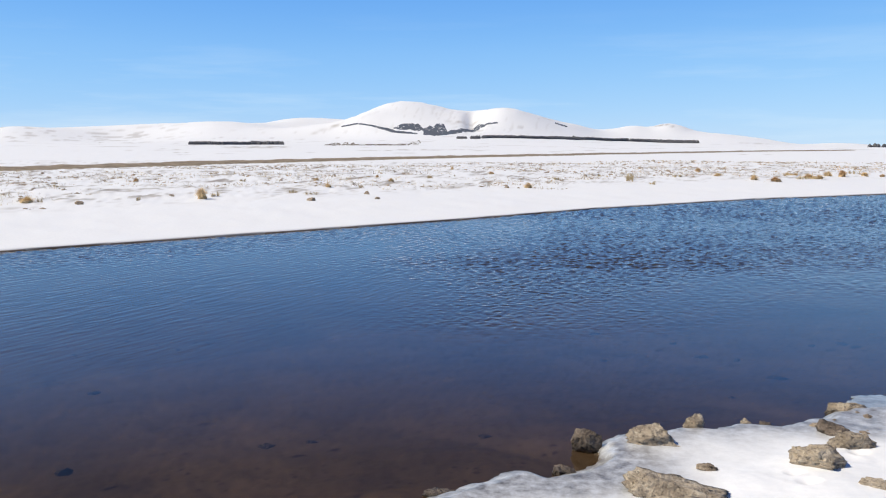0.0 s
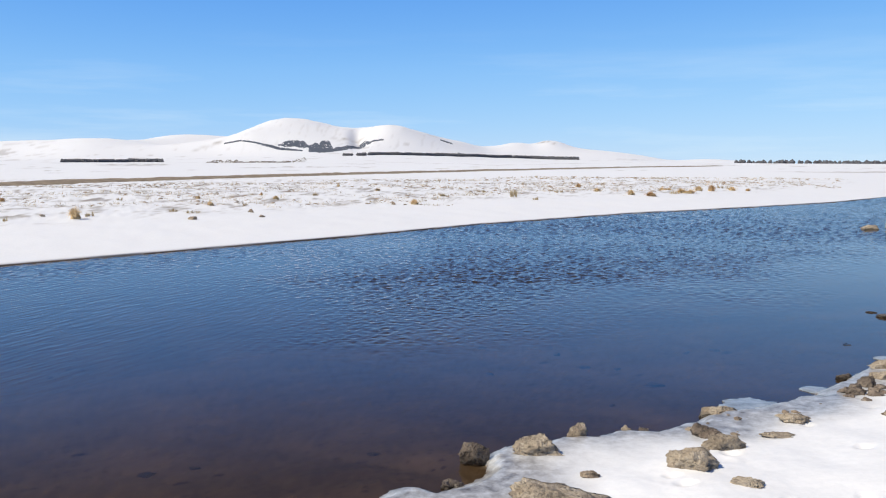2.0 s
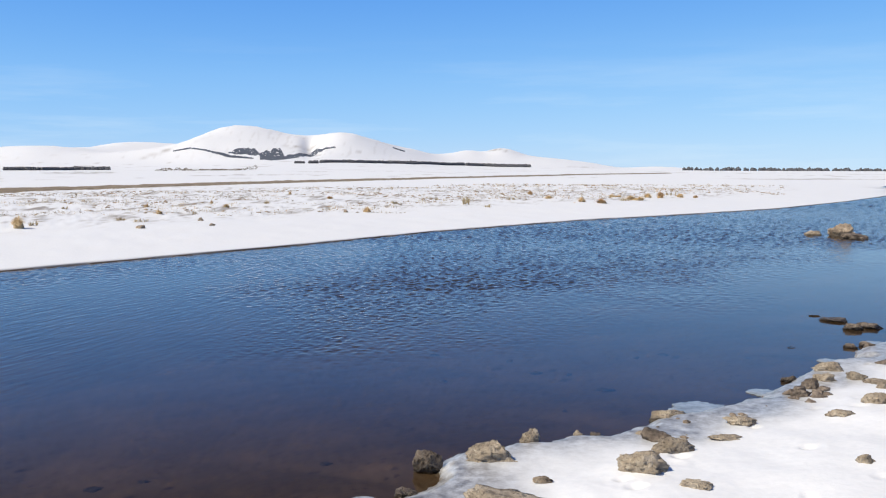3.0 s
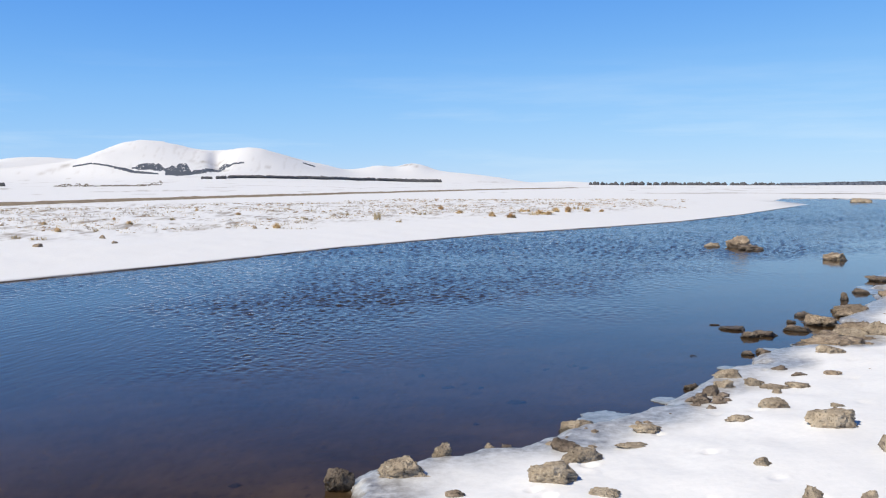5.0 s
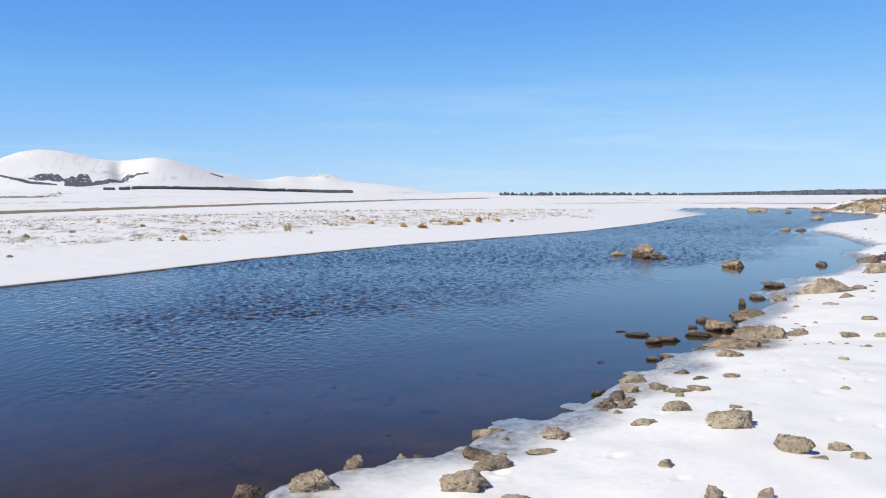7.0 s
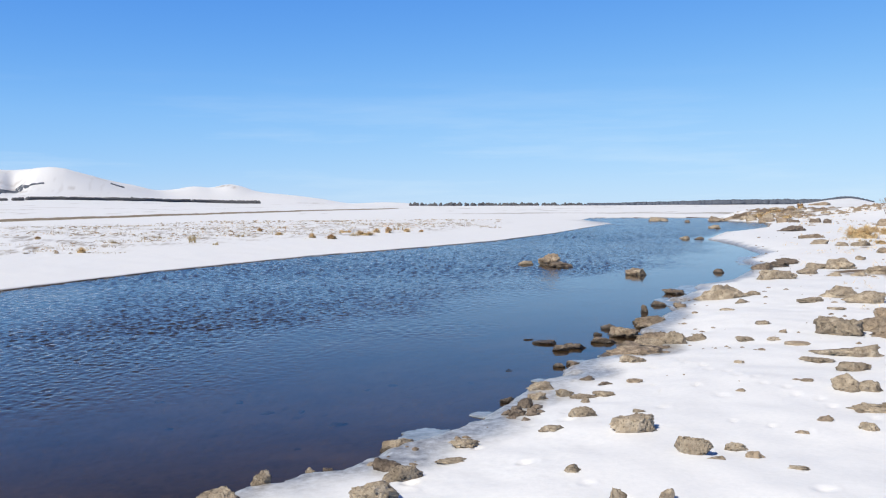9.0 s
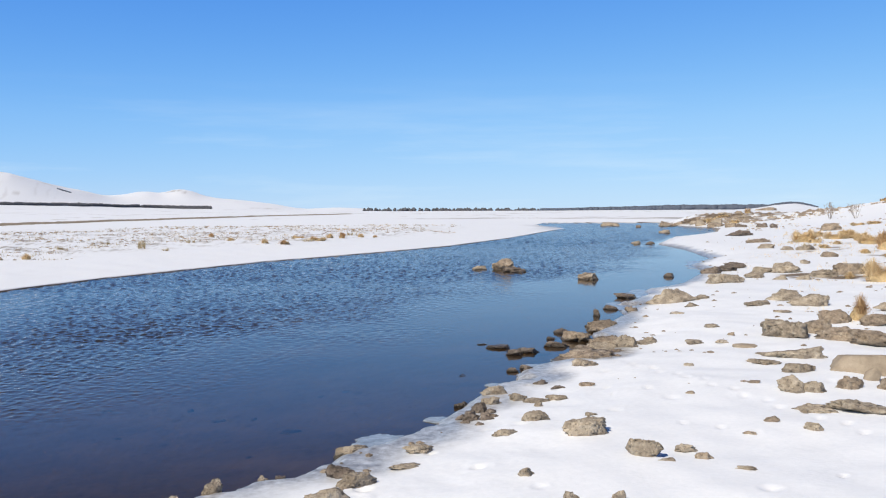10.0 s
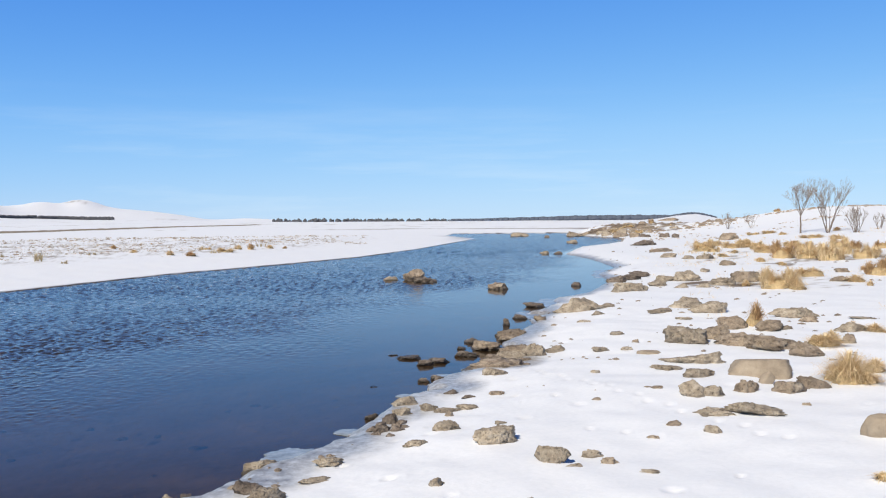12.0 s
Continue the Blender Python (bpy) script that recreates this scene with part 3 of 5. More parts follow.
def stone(sort, x, y, wide, deep, tall, low=0.0, crest=False):
    rnd = stone_rng
    fine = 4 if wide / math.hypot(x, y) > 0.018 else 3
    bm = bmesh.new()
    bmesh.ops.create_icosphere(bm, subdivisions=fine, radius=1.0)
    seed = Vector((rnd.uniform(-50, 50), rnd.uniform(-50, 50), rnd.uniform(-50, 50)))
    flat = tall < 0.22 * wide
    if flat and sort != "slab":
        tall *= 1.3
    cuts = []
    for k in range(6):
        n = Vector((rnd.gauss(0, 1), rnd.gauss(0, 1), rnd.gauss(0, 0.7))).normalized()
        cuts.append((n, rnd.uniform(0.5, 0.8)))
    for k in range(2):     # upright breaks
        a = rnd.uniform(0, 2 * math.pi)
        cuts.append((Vector((math.cos(a), math.sin(a), rnd.uniform(-0.1, 0.45))).normalized(), rnd.uniform(0.48, 0.8)))
    if not crest:          # a worn, slightly tilted top
        cuts.append((Vector((rnd.uniform(-0.55, 0.55), rnd.uniform(-0.5, 0.3), 1)).normalized(), rnd.uniform(0.32, 0.55)))
    if flat and sort != "slab":      # low plates break into several lobes
        lobes, spread_out = 0.55, 1.5
    else:
        lobes, spread_out = 0.32, 1.1
    strata = Vector((rnd.uniform(-0.35, 0.35), rnd.uniform(-0.35, 0.35), 1)).normalized()
    ledge = 0.0 if sort == "slab" else rnd.uniform(0.15, 0.5)
    rough = 0.18 if sort == "slab" else 1.0
    for v in bm.verts:
        p = v.co.copy()
        p *= 1 + 0.28 * noise.noise(p * 1.1 + seed)
        lobe = 1 + lobes * noise.noise(Vector((p.x * spread_out, p.y * spread_out, 0)) + seed)
        p.x, p.y = p.x * lobe, p.y * lobe
        for n, away in cuts:
            over = p.dot(n) - away
            if over > 0:
                p -= n * over * 0.88
        knob = 0.20 * noise.noise(p * 2.4 + seed) + 0.17 * noise.noise(p * 5.2 + seed) + 0.10 * noise.noise(p * 11 + seed) + 0.03 * noise.noise(p * 21 + seed)
        pit = max(0.0, noise.noise(p * 7.5 + seed * 1.7) - 0.18)
        p *= 1 + rough * (knob - 0.5 * pit)
        h = p.dot(strata) + 0.1 * noise.noise(p * 2 + seed)      # breaks along its layers
        p += strata * ((math.floor(h / 0.28) + 0.5) * 0.28 - h) * ledge
        v.co = p
    lean = (rnd.uniform(-0.25, 0.25), rnd.uniform(-0.1, 0.25))
    for v in bm.verts:     # higher at one end, and narrower upwards
        c = v.co
        c.z *= 1 + lean[0] * c.x + lean[1] * c.y
        c.x, c.y = c.x * (1 - 0.22 * c.z), c.y * (1 - 0.22 * c.z)
    heights = sorted(v.co.z for v in bm.verts)
    bottom, crown = heights[0], heights[int(len(heights) * 0.94)]
    sink = 0.40 if sort == "wet" else 0.45      # a good part of it lies buried
    ground_line = bottom + (crown - bottom) * sink
    seen = [v.co for v in bm.verts if v.co.z > ground_line + 0.06 * (crown - bottom)]
    lo = [min(c[i] for c in seen) for i in range(2)]
    hi = [max(c[i] for c in seen) for i in range(2)]
    for v in bm.verts:
        v.co = ((v.co.x - (lo[0] + hi[0]) / 2) / (hi[0] - lo[0]) * wide, (v.co.y - (lo[1] + hi[1]) / 2) / (hi[1] - lo[1]) * deep,
                (v.co.z - ground_line) / (crown - ground_line) * tall)
    ob = part("stone", bm, STONE[sort])
    ob.location = (x, y, max(floor_at(x, y), low))
    ob.rotation_euler = (0, 0, math.atan2(-x, y) + rnd.uniform(-0.12, 0.12))
    words = STONE_WORDS[sort]
    if floor_at(x, y) < 0:
        words = "dark wet stone standing in the river" if sort == "wet" else "tan boulder standing in the river"
        if low < -0.05:
            words = "dark stone lying under the river water"
    elif wide > 0.6:
        words = "large " + words
    elif wide < 0.14:
        words = "small " + words
    return tagged(ob, words, "stone", "stones along the river bank")


for row in [(0.90, 4.91, 0.18, 0.11, 0.114), (0.73, 4.56, 0.14, 0.09, 0.034), (2.07, 5.29, 0.11, 0.07, 0.039), (2.35, 5.02, 0.19, 0.11, 0.059), (0.07, 4.24, 0.19, 0.10, 0.026), (4.16, 6.47, 0.12, 0.08, 0.046), (4.03, 5.99, 0.14, 0.09, 0.070), (3.83, 5.78, 0.15, 0.09, 0.048), (3.98, 5.81, 0.09, 0.05, 0.032), (3.77, 5.58, 0.07, 0.04, 0.020), (5.15, 6.35, 0.15, 0.09, 0.016), (5.16, 6.64, 0.15, 0.09, 0.033), (5.52, 7.58, 0.14, 0.09, 0.030), (5.69, 7.63, 0.08, 0.05, 0.044), (5.57, 7.37, 0.10, 0.06, 0.034), (7.03, 8.12, 0.36, 0.25, 0.053)]:
    stone('wet', *row)
for row in [(7.75, 9.55, 0.21, 0.15, 0.043), (7.27, 9.16, 0.12, 0.08, 0.033), (6.97, 8.68, 0.30, 0.21, 0.042), (6.27, 9.30, 0.13, 0.09, 0.010), (6.28, 8.96, 0.32, 0.23, 0.026), (6.15, 8.44, 0.21, 0.15, 0.061), (6.38, 8.48, 0.26, 0.18, 0.041), (8.51, 9.88, 0.09, 0.07, 0.024), (10.24, 11.32, 0.25, 0.17, 0.065), (11.78, 12.61, 0.45, 0.28, 0.060), (16.31, 15.93, 0.23, 0.14, 0.047), (14.06, 19.41, 0.64, 0.51, 0.090), (18.38, 15.86, 0.54, 0.43, 0.130), (19.20, 16.30, 0.60, 0.40, 0.140), (17.43, 15.54, 0.55, 0.44, 0.150), (18.38, 15.86, 0.54, 0.43, 0.130)]:
    stone('wet', *row)
for row in [(14.06, 19.41, 0.64, 0.51, 0.090), (16.20, 15.79, 0.26, 0.21, 0.090), (29.86, 30.38, 0.43, 0.34, 0.120), (53.88, 56.27, 0.50, 0.37, 0.203), (38.46, 32.31, 1.34, 1.07, 0.200), (57.11, 49.29, 0.67, 0.49, 0.329), (55.06, 46.29, 0.70, 0.51, 0.245), (54.70, 43.97, 0.90, 0.66, 0.301), (53.60, 42.05, 0.58, 0.42, 0.294), (62.36, 58.63, 0.76, 0.56, 0.301), (55.18, 46.02, 0.49, 0.36, 0.189), (55.84, 45.08, 0.55, 0.40, 0.217)]:
    stone('wet', *row)
for row in [(1.25, 4.88, 0.27, 0.16, 0.079), (1.59, 5.19, 0.13, 0.08, 0.083), (1.21, 4.15, 0.53, 0.23, 0.057), (1.95, 5.31, 0.08, 0.05, 0.051), (2.70, 5.58, 0.25, 0.15, 0.041), (2.36, 4.79, 0.25, 0.15, 0.067), (2.01, 4.45, 0.29, 0.18, 0.085), (3.03, 5.24, 0.22, 0.13, 0.035), (2.77, 4.95, 0.22, 0.10, 0.018), (2.17, 4.13, 0.17, 0.09, 0.019), (4.55, 6.54, 0.26, 0.16, 0.045), (4.29, 6.19, 0.18, 0.11, 0.051), (4.55, 6.16, 0.17, 0.11, 0.057), (4.64, 6.00, 0.25, 0.14, 0.019), (4.81, 5.93, 0.23, 0.14, 0.025), (4.51, 5.81, 0.08, 0.05, 0.034)]:
    stone('tan', *row)
for row in [(4.13, 5.35, 0.22, 0.14, 0.063), (3.72, 5.16, 0.18, 0.11, 0.022), (4.10, 4.74, 0.32, 0.20, 0.099), (4.47, 5.10, 0.10, 0.06, 0.014), (3.19, 4.20, 0.10, 0.06, 0.038), (3.12, 3.70, 0.10, 0.06, 0.055), (3.33, 3.55, 0.08, 0.05, 0.053), (6.03, 7.01, 0.28, 0.17, 0.040), (7.20, 8.04, 0.43, 0.30, 0.098), (7.40, 7.92, 0.33, 0.24, 0.125), (7.74, 7.87, 0.26, 0.18, 0.063), (11.33, 10.85, 0.85, 0.60, 0.152), (11.67, 10.56, 0.26, 0.16, 0.044), (14.94, 12.89, 0.77, 0.47, 0.134), (16.60, 13.52, 0.47, 0.29, 0.111), (18.34, 14.66, 0.54, 0.33, 0.123)]:
    stone('tan', *row)
for row in [(19.46, 14.87, 0.61, 0.38, 0.111), (16.61, 12.81, 0.30, 0.19, 0.077), (16.65, 12.24, 0.33, 0.21, 0.099), (17.67, 12.46, 0.56, 0.34, 0.080), (12.27, 9.34, 0.58, 0.36, 0.107), (11.73, 8.53, 0.61, 0.37, 0.112), (11.33, 9.15, 0.41, 0.25, 0.055), (11.96, 7.20, 0.73, 0.45, 0.100), (9.01, 6.87, 0.55, 0.46, 0.173), (10.53, 6.45, 0.20, 0.12, 0.045), (7.87, 5.90, 0.70, 0.42, 0.076), (7.30, 5.79, 0.34, 0.21, 0.029), (7.10, 5.24, 0.31, 0.19, 0.059), (6.32, 4.72, 0.25, 0.16, 0.097), (6.44, 4.60, 0.19, 0.12, 0.071), (5.91, 4.18, 0.31, 0.19, 0.030)]:
    stone('tan', *row)
for row in [(6.13, 4.00, 0.48, 0.29, 0.049), (5.39, 3.84, 0.13, 0.08, 0.043), (4.06, 4.11, 0.25, 0.15, 0.094), (4.35, 4.03, 0.15, 0.09, 0.029), (4.08, 3.92, 0.09, 0.05, 0.008), (4.32, 3.52, 0.12, 0.07, 0.012), (7.98, 7.32, 0.24, 0.15, 0.033), (8.14, 7.05, 0.15, 0.09, 0.027), (8.99, 7.96, 0.19, 0.12, 0.030), (6.72, 6.23, 0.10, 0.06, 0.025), (12.02, 6.22, 0.35, 0.22, 0.016), (10.95, 5.78, 0.38, 0.23, 0.080), (9.94, 9.49, 0.23, 0.16, 0.018), (10.77, 9.94, 0.20, 0.13, 0.052), (10.84, 8.30, 0.26, 0.16, 0.024), (13.76, 20.72, 0.42, 0.33, 0.100)]:
    stone('tan', *row)
for row in [(18.64, 14.22, 0.81, 0.65, 0.160), (17.70, 12.49, 0.66, 0.53, 0.110), (13.76, 20.72, 0.42, 0.33, 0.100), (14.04, 16.37, 0.51, 0.40, 0.100), (29.40, 30.86, 0.46, 0.37, 0.150), (43.06, 42.51, 0.73, 0.59, 0.210), (56.02, 62.29, 1.78, 1.30, 0.252), (26.39, 20.99, 0.59, 0.47, 0.110), (26.47, 19.44, 0.66, 0.53, 0.120), (26.09, 19.87, 0.44, 0.35, 0.090), (21.16, 15.52, 0.28, 0.23, 0.090), (59.80, 54.68, 0.98, 0.72, 0.462), (60.21, 53.23, 0.97, 0.71, 0.490), (66.93, 58.26, 1.25, 0.91, 0.154), (66.52, 55.42, 1.22, 0.89, 0.147), (61.19, 56.70, 0.84, 0.62, 0.175)]:
    stone('tan', *row)
for row in [(58.83, 57.88, 1.00, 0.73, 0.140), (67.79, 53.40, 0.87, 0.64, 0.119)]:
    stone('tan', *row)
for row in [(1.45, 4.46, 0.11, 0.07, 0.029), (5.38, 6.22, 0.15, 0.09, 0.026), (6.58, 7.63, 0.69, 0.49, 0.071), (7.52, 8.93, 0.41, 0.29, 0.084), (8.54, 9.59, 0.47, 0.33, 0.087), (10.06, 10.61, 0.22, 0.16, 0.055), (18.79, 12.63, 0.68, 0.42, 0.218), (11.50, 6.68, 0.26, 0.16, 0.077), (9.54, 6.79, 0.35, 0.29, 0.152), (10.34, 7.12, 0.43, 0.38, 0.135), (9.19, 6.28, 0.50, 0.42, 0.115), (10.40, 6.60, 0.36, 0.30, 0.123), (9.23, 5.84, 0.75, 0.63, 0.098), (9.01, 5.25, 0.37, 0.32, 0.114), (6.78, 4.50, 0.21, 0.13, 0.091), (7.04, 4.26, 0.29, 0.18, 0.090)]:
    stone('earthy', *row)
for row in [(7.39, 4.23, 0.29, 0.18, 0.079), (5.37, 4.17, 0.11, 0.07, 0.027), (4.31, 3.84, 0.12, 0.07, 0.025), (8.65, 7.35, 0.09, 0.06, 0.035), (6.32, 5.10, 0.10, 0.06, 0.014), (5.00, 4.06, 0.09, 0.05, 0.011), (5.63, 5.19, 0.08, 0.05, 0.019), (6.68, 3.88, 0.07, 0.04, 0.019), (10.09, 5.36, 0.18, 0.11, 0.099), (18.85, 12.62, 0.79, 0.63, 0.230), (30.19, 24.42, 1.04, 0.83, 0.120), (44.44, 30.99, 1.16, 0.93, 0.380), (23.79, 16.61, 0.52, 0.42, 0.140), (19.48, 10.59, 0.41, 0.33, 0.100), (22.82, 12.37, 0.38, 0.31, 0.100), (-3.36, 22.72, 0.23, 0.19, 0.080)]:
    stone('earthy', *row)
for row in [(-2.14, 25.28, 0.15, 0.12, 0.080), (-1.69, 23.54, 0.16, 0.13, 0.060), (-8.53, 20.67, 0.21, 0.17, 0.070), (2.22, 29.51, 0.16, 0.13, 0.070), (-7.05, 22.98, 0.13, 0.10, 0.050), (59.25, 58.00, 1.73, 1.26, 0.252), (61.89, 59.37, 1.04, 0.76, 0.301), (58.24, 51.64, 1.40, 1.03, 0.238), (56.24, 48.24, 0.95, 0.70, 0.371), (69.84, 58.92, 0.92, 0.67, 0.168), (272.44, 217.48, 8.17, 6.54, 0.800), (63.27, 52.54, 0.66, 0.48, 0.147)]:
    stone('earthy', *row)
for row in [(7.53, 4.86, 0.58, 0.36, 0.143), (7.21, 4.58, 0.14, 0.09, 0.089), (8.06, 6.65, 0.29, 0.18, 0.032), (6.02, 2.94, 0.28, 0.17, 0.136)]:
    stone('slab', *row)
for row in [(3.80, 5.86, 0.13, 0.09, 0.03), (3.90, 5.92, 0.10, 0.09, 0.04), (4.08, 5.88, 0.09, 0.08, 0.03), (3.92, 5.70, 0.12, 0.08, 0.025), (3.74, 5.74, 0.08, 0.06, 0.02), (4.02, 5.74, 0.07, 0.06, 0.02)]:
    stone('wet', *row)
for row in [(6.90, 7.95, 0.51, 0.30, 0.046), (7.05, 7.74, 0.44, 0.23, 0.033), (7.46, 8.22, 0.55, 0.34, 0.073), (8.30, 9.35, 0.33, 0.23, 0.033)]:
    stone('earthy', *row)
stone('wet', 9.44, 10.74, 0.11, 0.09, 0.10, crest=True)
stone('earthy', 14.23, 20.14, 0.72, 0.46, 0.26, crest=True)
stone('earthy', 14.05, 16.35, 0.50, 0.34, 0.10)
for row in [(2.22, 8.06, 0.07, 0.06, 0.052), (2.35, 7.56, 0.10, 0.07, 0.039), (2.61, 7.44, 0.06, 0.05, 0.052), (2.75, 6.91, 0.16, 0.07, 0.052), (3.78, 8.03, 0.12, 0.10, 0.052), (1.46, 7.43, 0.07, 0.06, 0.039), (2.18, 6.28, 0.05, 0.04, 0.039), (3.47, 7.96, 0.07, 0.06, 0.052), (-2.52, 6.42, 0.10, 0.06, 0.039), (-1.02, 5.36, 0.12, 0.06, 0.039), (-0.75, 5.45, 0.08, 0.04, 0.026), (0.35, 5.43, 0.10, 0.05, 0.039), (-2.10, 4.93, 0.10, 0.06, 0.052), (4.45, 7.61, 0.08, 0.06, 0.026), (2.77, 6.90, 0.10, 0.05, 0.026), (2.32, 7.56, 0.09, 0.06, 0.039), (1.55, 8.42, 0.10, 0.08, 0.039)]:
    stone('wet', *row, low=-0.4)


# ---- tussocks of dead grass ----
grass_rng = random.Random(23)
TUSSOCK_WORDS = {"golden": "golden dry grass tussock rising from the snow", "russet": "russet dry grass tussock rising from the snow",
                 "pale": "sparse pale dry grass poking through the snow"}


def blade(verts, faces, foot, head, lean, long, thick, bend, reach=1.0):
    """One flat, tapering, drooping blade."""
    dx, dy = math.cos(head), math.sin(head)
    sx, sy = -dy * thick, dx * thick
    base = len(verts)
    for k in range(5):
        u = k / 4
        out = reach * long * (math.sin(lean) * u + bend * u * u * 0.5)
        up = long * (math.cos(lean) * u - bend * u * u * 0.45)
        w = 1 - 0.7 * u
        x, y, z = foot[0] + dx * out, foot[1] + dy * out, foot[2] + up
        verts += [(x - sx * w, y - sy * w, z), (x + sx * w, y + sy * w, z)]
    for k in range(4):
        i = base + 2 * k
        faces.append((i, i + 1, i + 3, i + 2))


def tussock(sort, x, y, wide, tall):
    rnd = grass_rng
    top = new("grass_tussock")
    far = math.hypot(x, y)
    z = floor_at(x, y)
    top.location = (x, y, z - 0.02)
    turn = math.atan2(-x, y)
    thick = max(0.0040, far * 0.00034)
    count = int(min(2400, max(80, 2.4 * wide * max(tall, wide * 0.4) / (thick * 2 * tall * 0.55) * (0.5 if sort == "pale" else 3.2))))
    verts, faces = [], []
    tall *= 0.84 if wide > 0.45 else 0.95
    half = wide * 0.5
    # one or more rounded mops of drooping blades, side by side
    mops = max(1, round(wide / 0.42)) if sort != "pale" else max(3, int(wide / 0.14))
    clumps = []
    for k in range(mops):
        along = ((k + 0.5) / mops * 2 - 1) * half * 0.72 if mops > 1 else 0.0
        clumps.append((along * math.cos(turn) + rnd.gauss(0, 0.12) * half, along * math.sin(turn) + rnd.gauss(0, 0.16) * half, rnd.uniform(0.62, 1.0)))
    dome = half * (1.0 if mops == 1 else 0.68)
    for k in range(count):
        ox, oy, size = rnd.choice(clumps)
        head = rnd.uniform(0, 2 * math.pi)
        mop = sort != "pale" and rnd.random() < 0.9
        rim = math.sqrt(rnd.random())          # inner blades stand tall, outer ones lean out and stay low
        lean = 0.1 + 0.75 * rim + rnd.gauss(0, 0.12) if mop else abs(rnd.gauss(0.0, 0.4))
        bend = rnd.uniform(0.5, 1.35) if mop else rnd.uniform(0.1, 0.7)
        crest_at = min(1.0, math.cos(lean) / (0.9 * bend))
        long = tall * size * rnd.uniform(0.6, 1.05) * (1 - 0.5 * rim * rim) / (math.cos(lean) * crest_at - 0.45 * bend * crest_at ** 2)
        start_off = rnd.uniform(0, 0.4) * dome * rim
        foot = (ox + math.cos(head) * start_off, oy + math.sin(head) * start_off, 0)
        blade(verts, faces, foot, head + rnd.uniform(-0.7, 0.7), lean, long, thick * rnd.uniform(0.6, 1.2), bend,
              min(1.0, dome * rim * rnd.uniform(0.7, 1.1) / (long * (abs(math.sin(lean)) + bend * 0.5))))
    solid("grass", verts, faces, STRAW[sort], top)
    if sort != "pale":
        bm = bmesh.new()
        bmesh.ops.create_icosphere(bm, subdivisions=3, radius=1.0)
        s = Vector((rnd.uniform(-9, 9), rnd.uniform(-9, 9), 0))
        for v in bm.verts:
            p = v.co * (1 + 0.35 * noise.noise(v.co * 2 + s) + 0.2 * noise.noise(v.co * 6 + s))
            v.co = (p.x * half * 0.6, p.y * half * 0.5, p.z * tall * 0.42 + 0.01)
        part("thatch", bm, THATCH, top, "matted rotten straw").rotation_euler = (0, 0, turn)
    return tagged(top, TUSSOCK_WORDS[sort] + (" in a broad clump" if wide > 0.8 else ""), "grass tussock", "tussocks on the river banks")


for row in [(10.57, 6.95, 0.29, 0.42), (28.38, 17.53, 1.07, 0.90), (22.35, 11.12, 0.80, 0.64), (46.18, 25.36, 0.54, 0.34), (-4.52, 31.75, 0.23, 0.19), (13.42, 35.09, 0.61, 0.39), (18.81, 41.16, 0.53, 0.47), (12.93, 44.28, 0.42, 0.24), (-2.51, 34.41, 0.18, 0.18), (0.53, 46.00, 0.24, 0.24), (21.15, 42.06, 0.36, 0.27), (12.80, 43.74, 0.35, 0.29), (31.46, 19.78, 0.72, 0.72), (33.55, 17.72, 0.73, 0.64), (33.73, 16.66, 0.73, 0.58), (23.54, 11.64, 0.57, 0.51), (-10.72, 30.73, 0.29, 0.17), (2.30, 40.37, 0.37, 0.21), (69.08, 57.23, 0.87, 0.70), (76.6, 48.1, 0.90, 0.50)]:
    tussock('russet', *row)
for row in [(9.74, 5.49, 0.54, 0.33), (7.81, 4.10, 0.58, 0.40), (16.75, 10.43, 0.98, 0.63), (21.26, 12.29, 0.94, 0.44), (16.71, 9.97, 0.50, 0.30), (28.40, 16.59, 1.10, 0.84), (27.87, 15.48, 1.18, 0.94), (31.07, 16.66, 0.68, 0.77), (28.90, 14.93, 0.92, 0.67), (31.15, 22.87, 1.29, 0.69), (34.64, 23.84, 1.19, 0.54), (35.23, 23.36, 1.09, 0.54), (31.26, 20.15, 1.05, 0.57), (19.53, 10.20, 0.51, 0.34), (18.13, 9.19, 0.21, 0.21), (17.48, 11.71, 0.33, 0.19), (25.92, 16.83, 0.48, 0.32), (11.21, 5.93, 0.24, 0.13), (11.08, 5.52, 0.32, 0.16), (5.05, 2.45, 0.12, 0.11)]:
    tussock('golden', *row)
for row in [(50.26, 32.11, 1.15, 0.38), (50.46, 33.27, 1.01, 0.35), (27.92, 19.64, 0.53, 0.22), (46.16, 28.58, 0.70, 0.28), (40.45, 23.37, 1.08, 0.36), (35.88, 21.79, 1.08, 0.43), (39.04, 21.43, 0.86, 0.34), (7.84, 4.00, 0.34, 0.17), (-9.78, 20.69, 0.47, 0.25), (-6.10, 22.42, 0.39, 0.39), (-3.55, 27.66, 0.27, 0.22), (-1.80, 31.76, 0.31, 0.14), (2.93, 29.56, 0.42, 0.25), (12.87, 36.03, 0.49, 0.30), (16.28, 38.32, 0.96, 0.37), (18.20, 41.30, 0.58, 0.35), (35.84, 25.77, 0.97, 0.51), (37.09, 25.06, 1.04, 0.46), (33.92, 22.21, 0.94, 0.52), (33.28, 19.70, 0.99, 0.75)]:
    tussock('golden', *row)
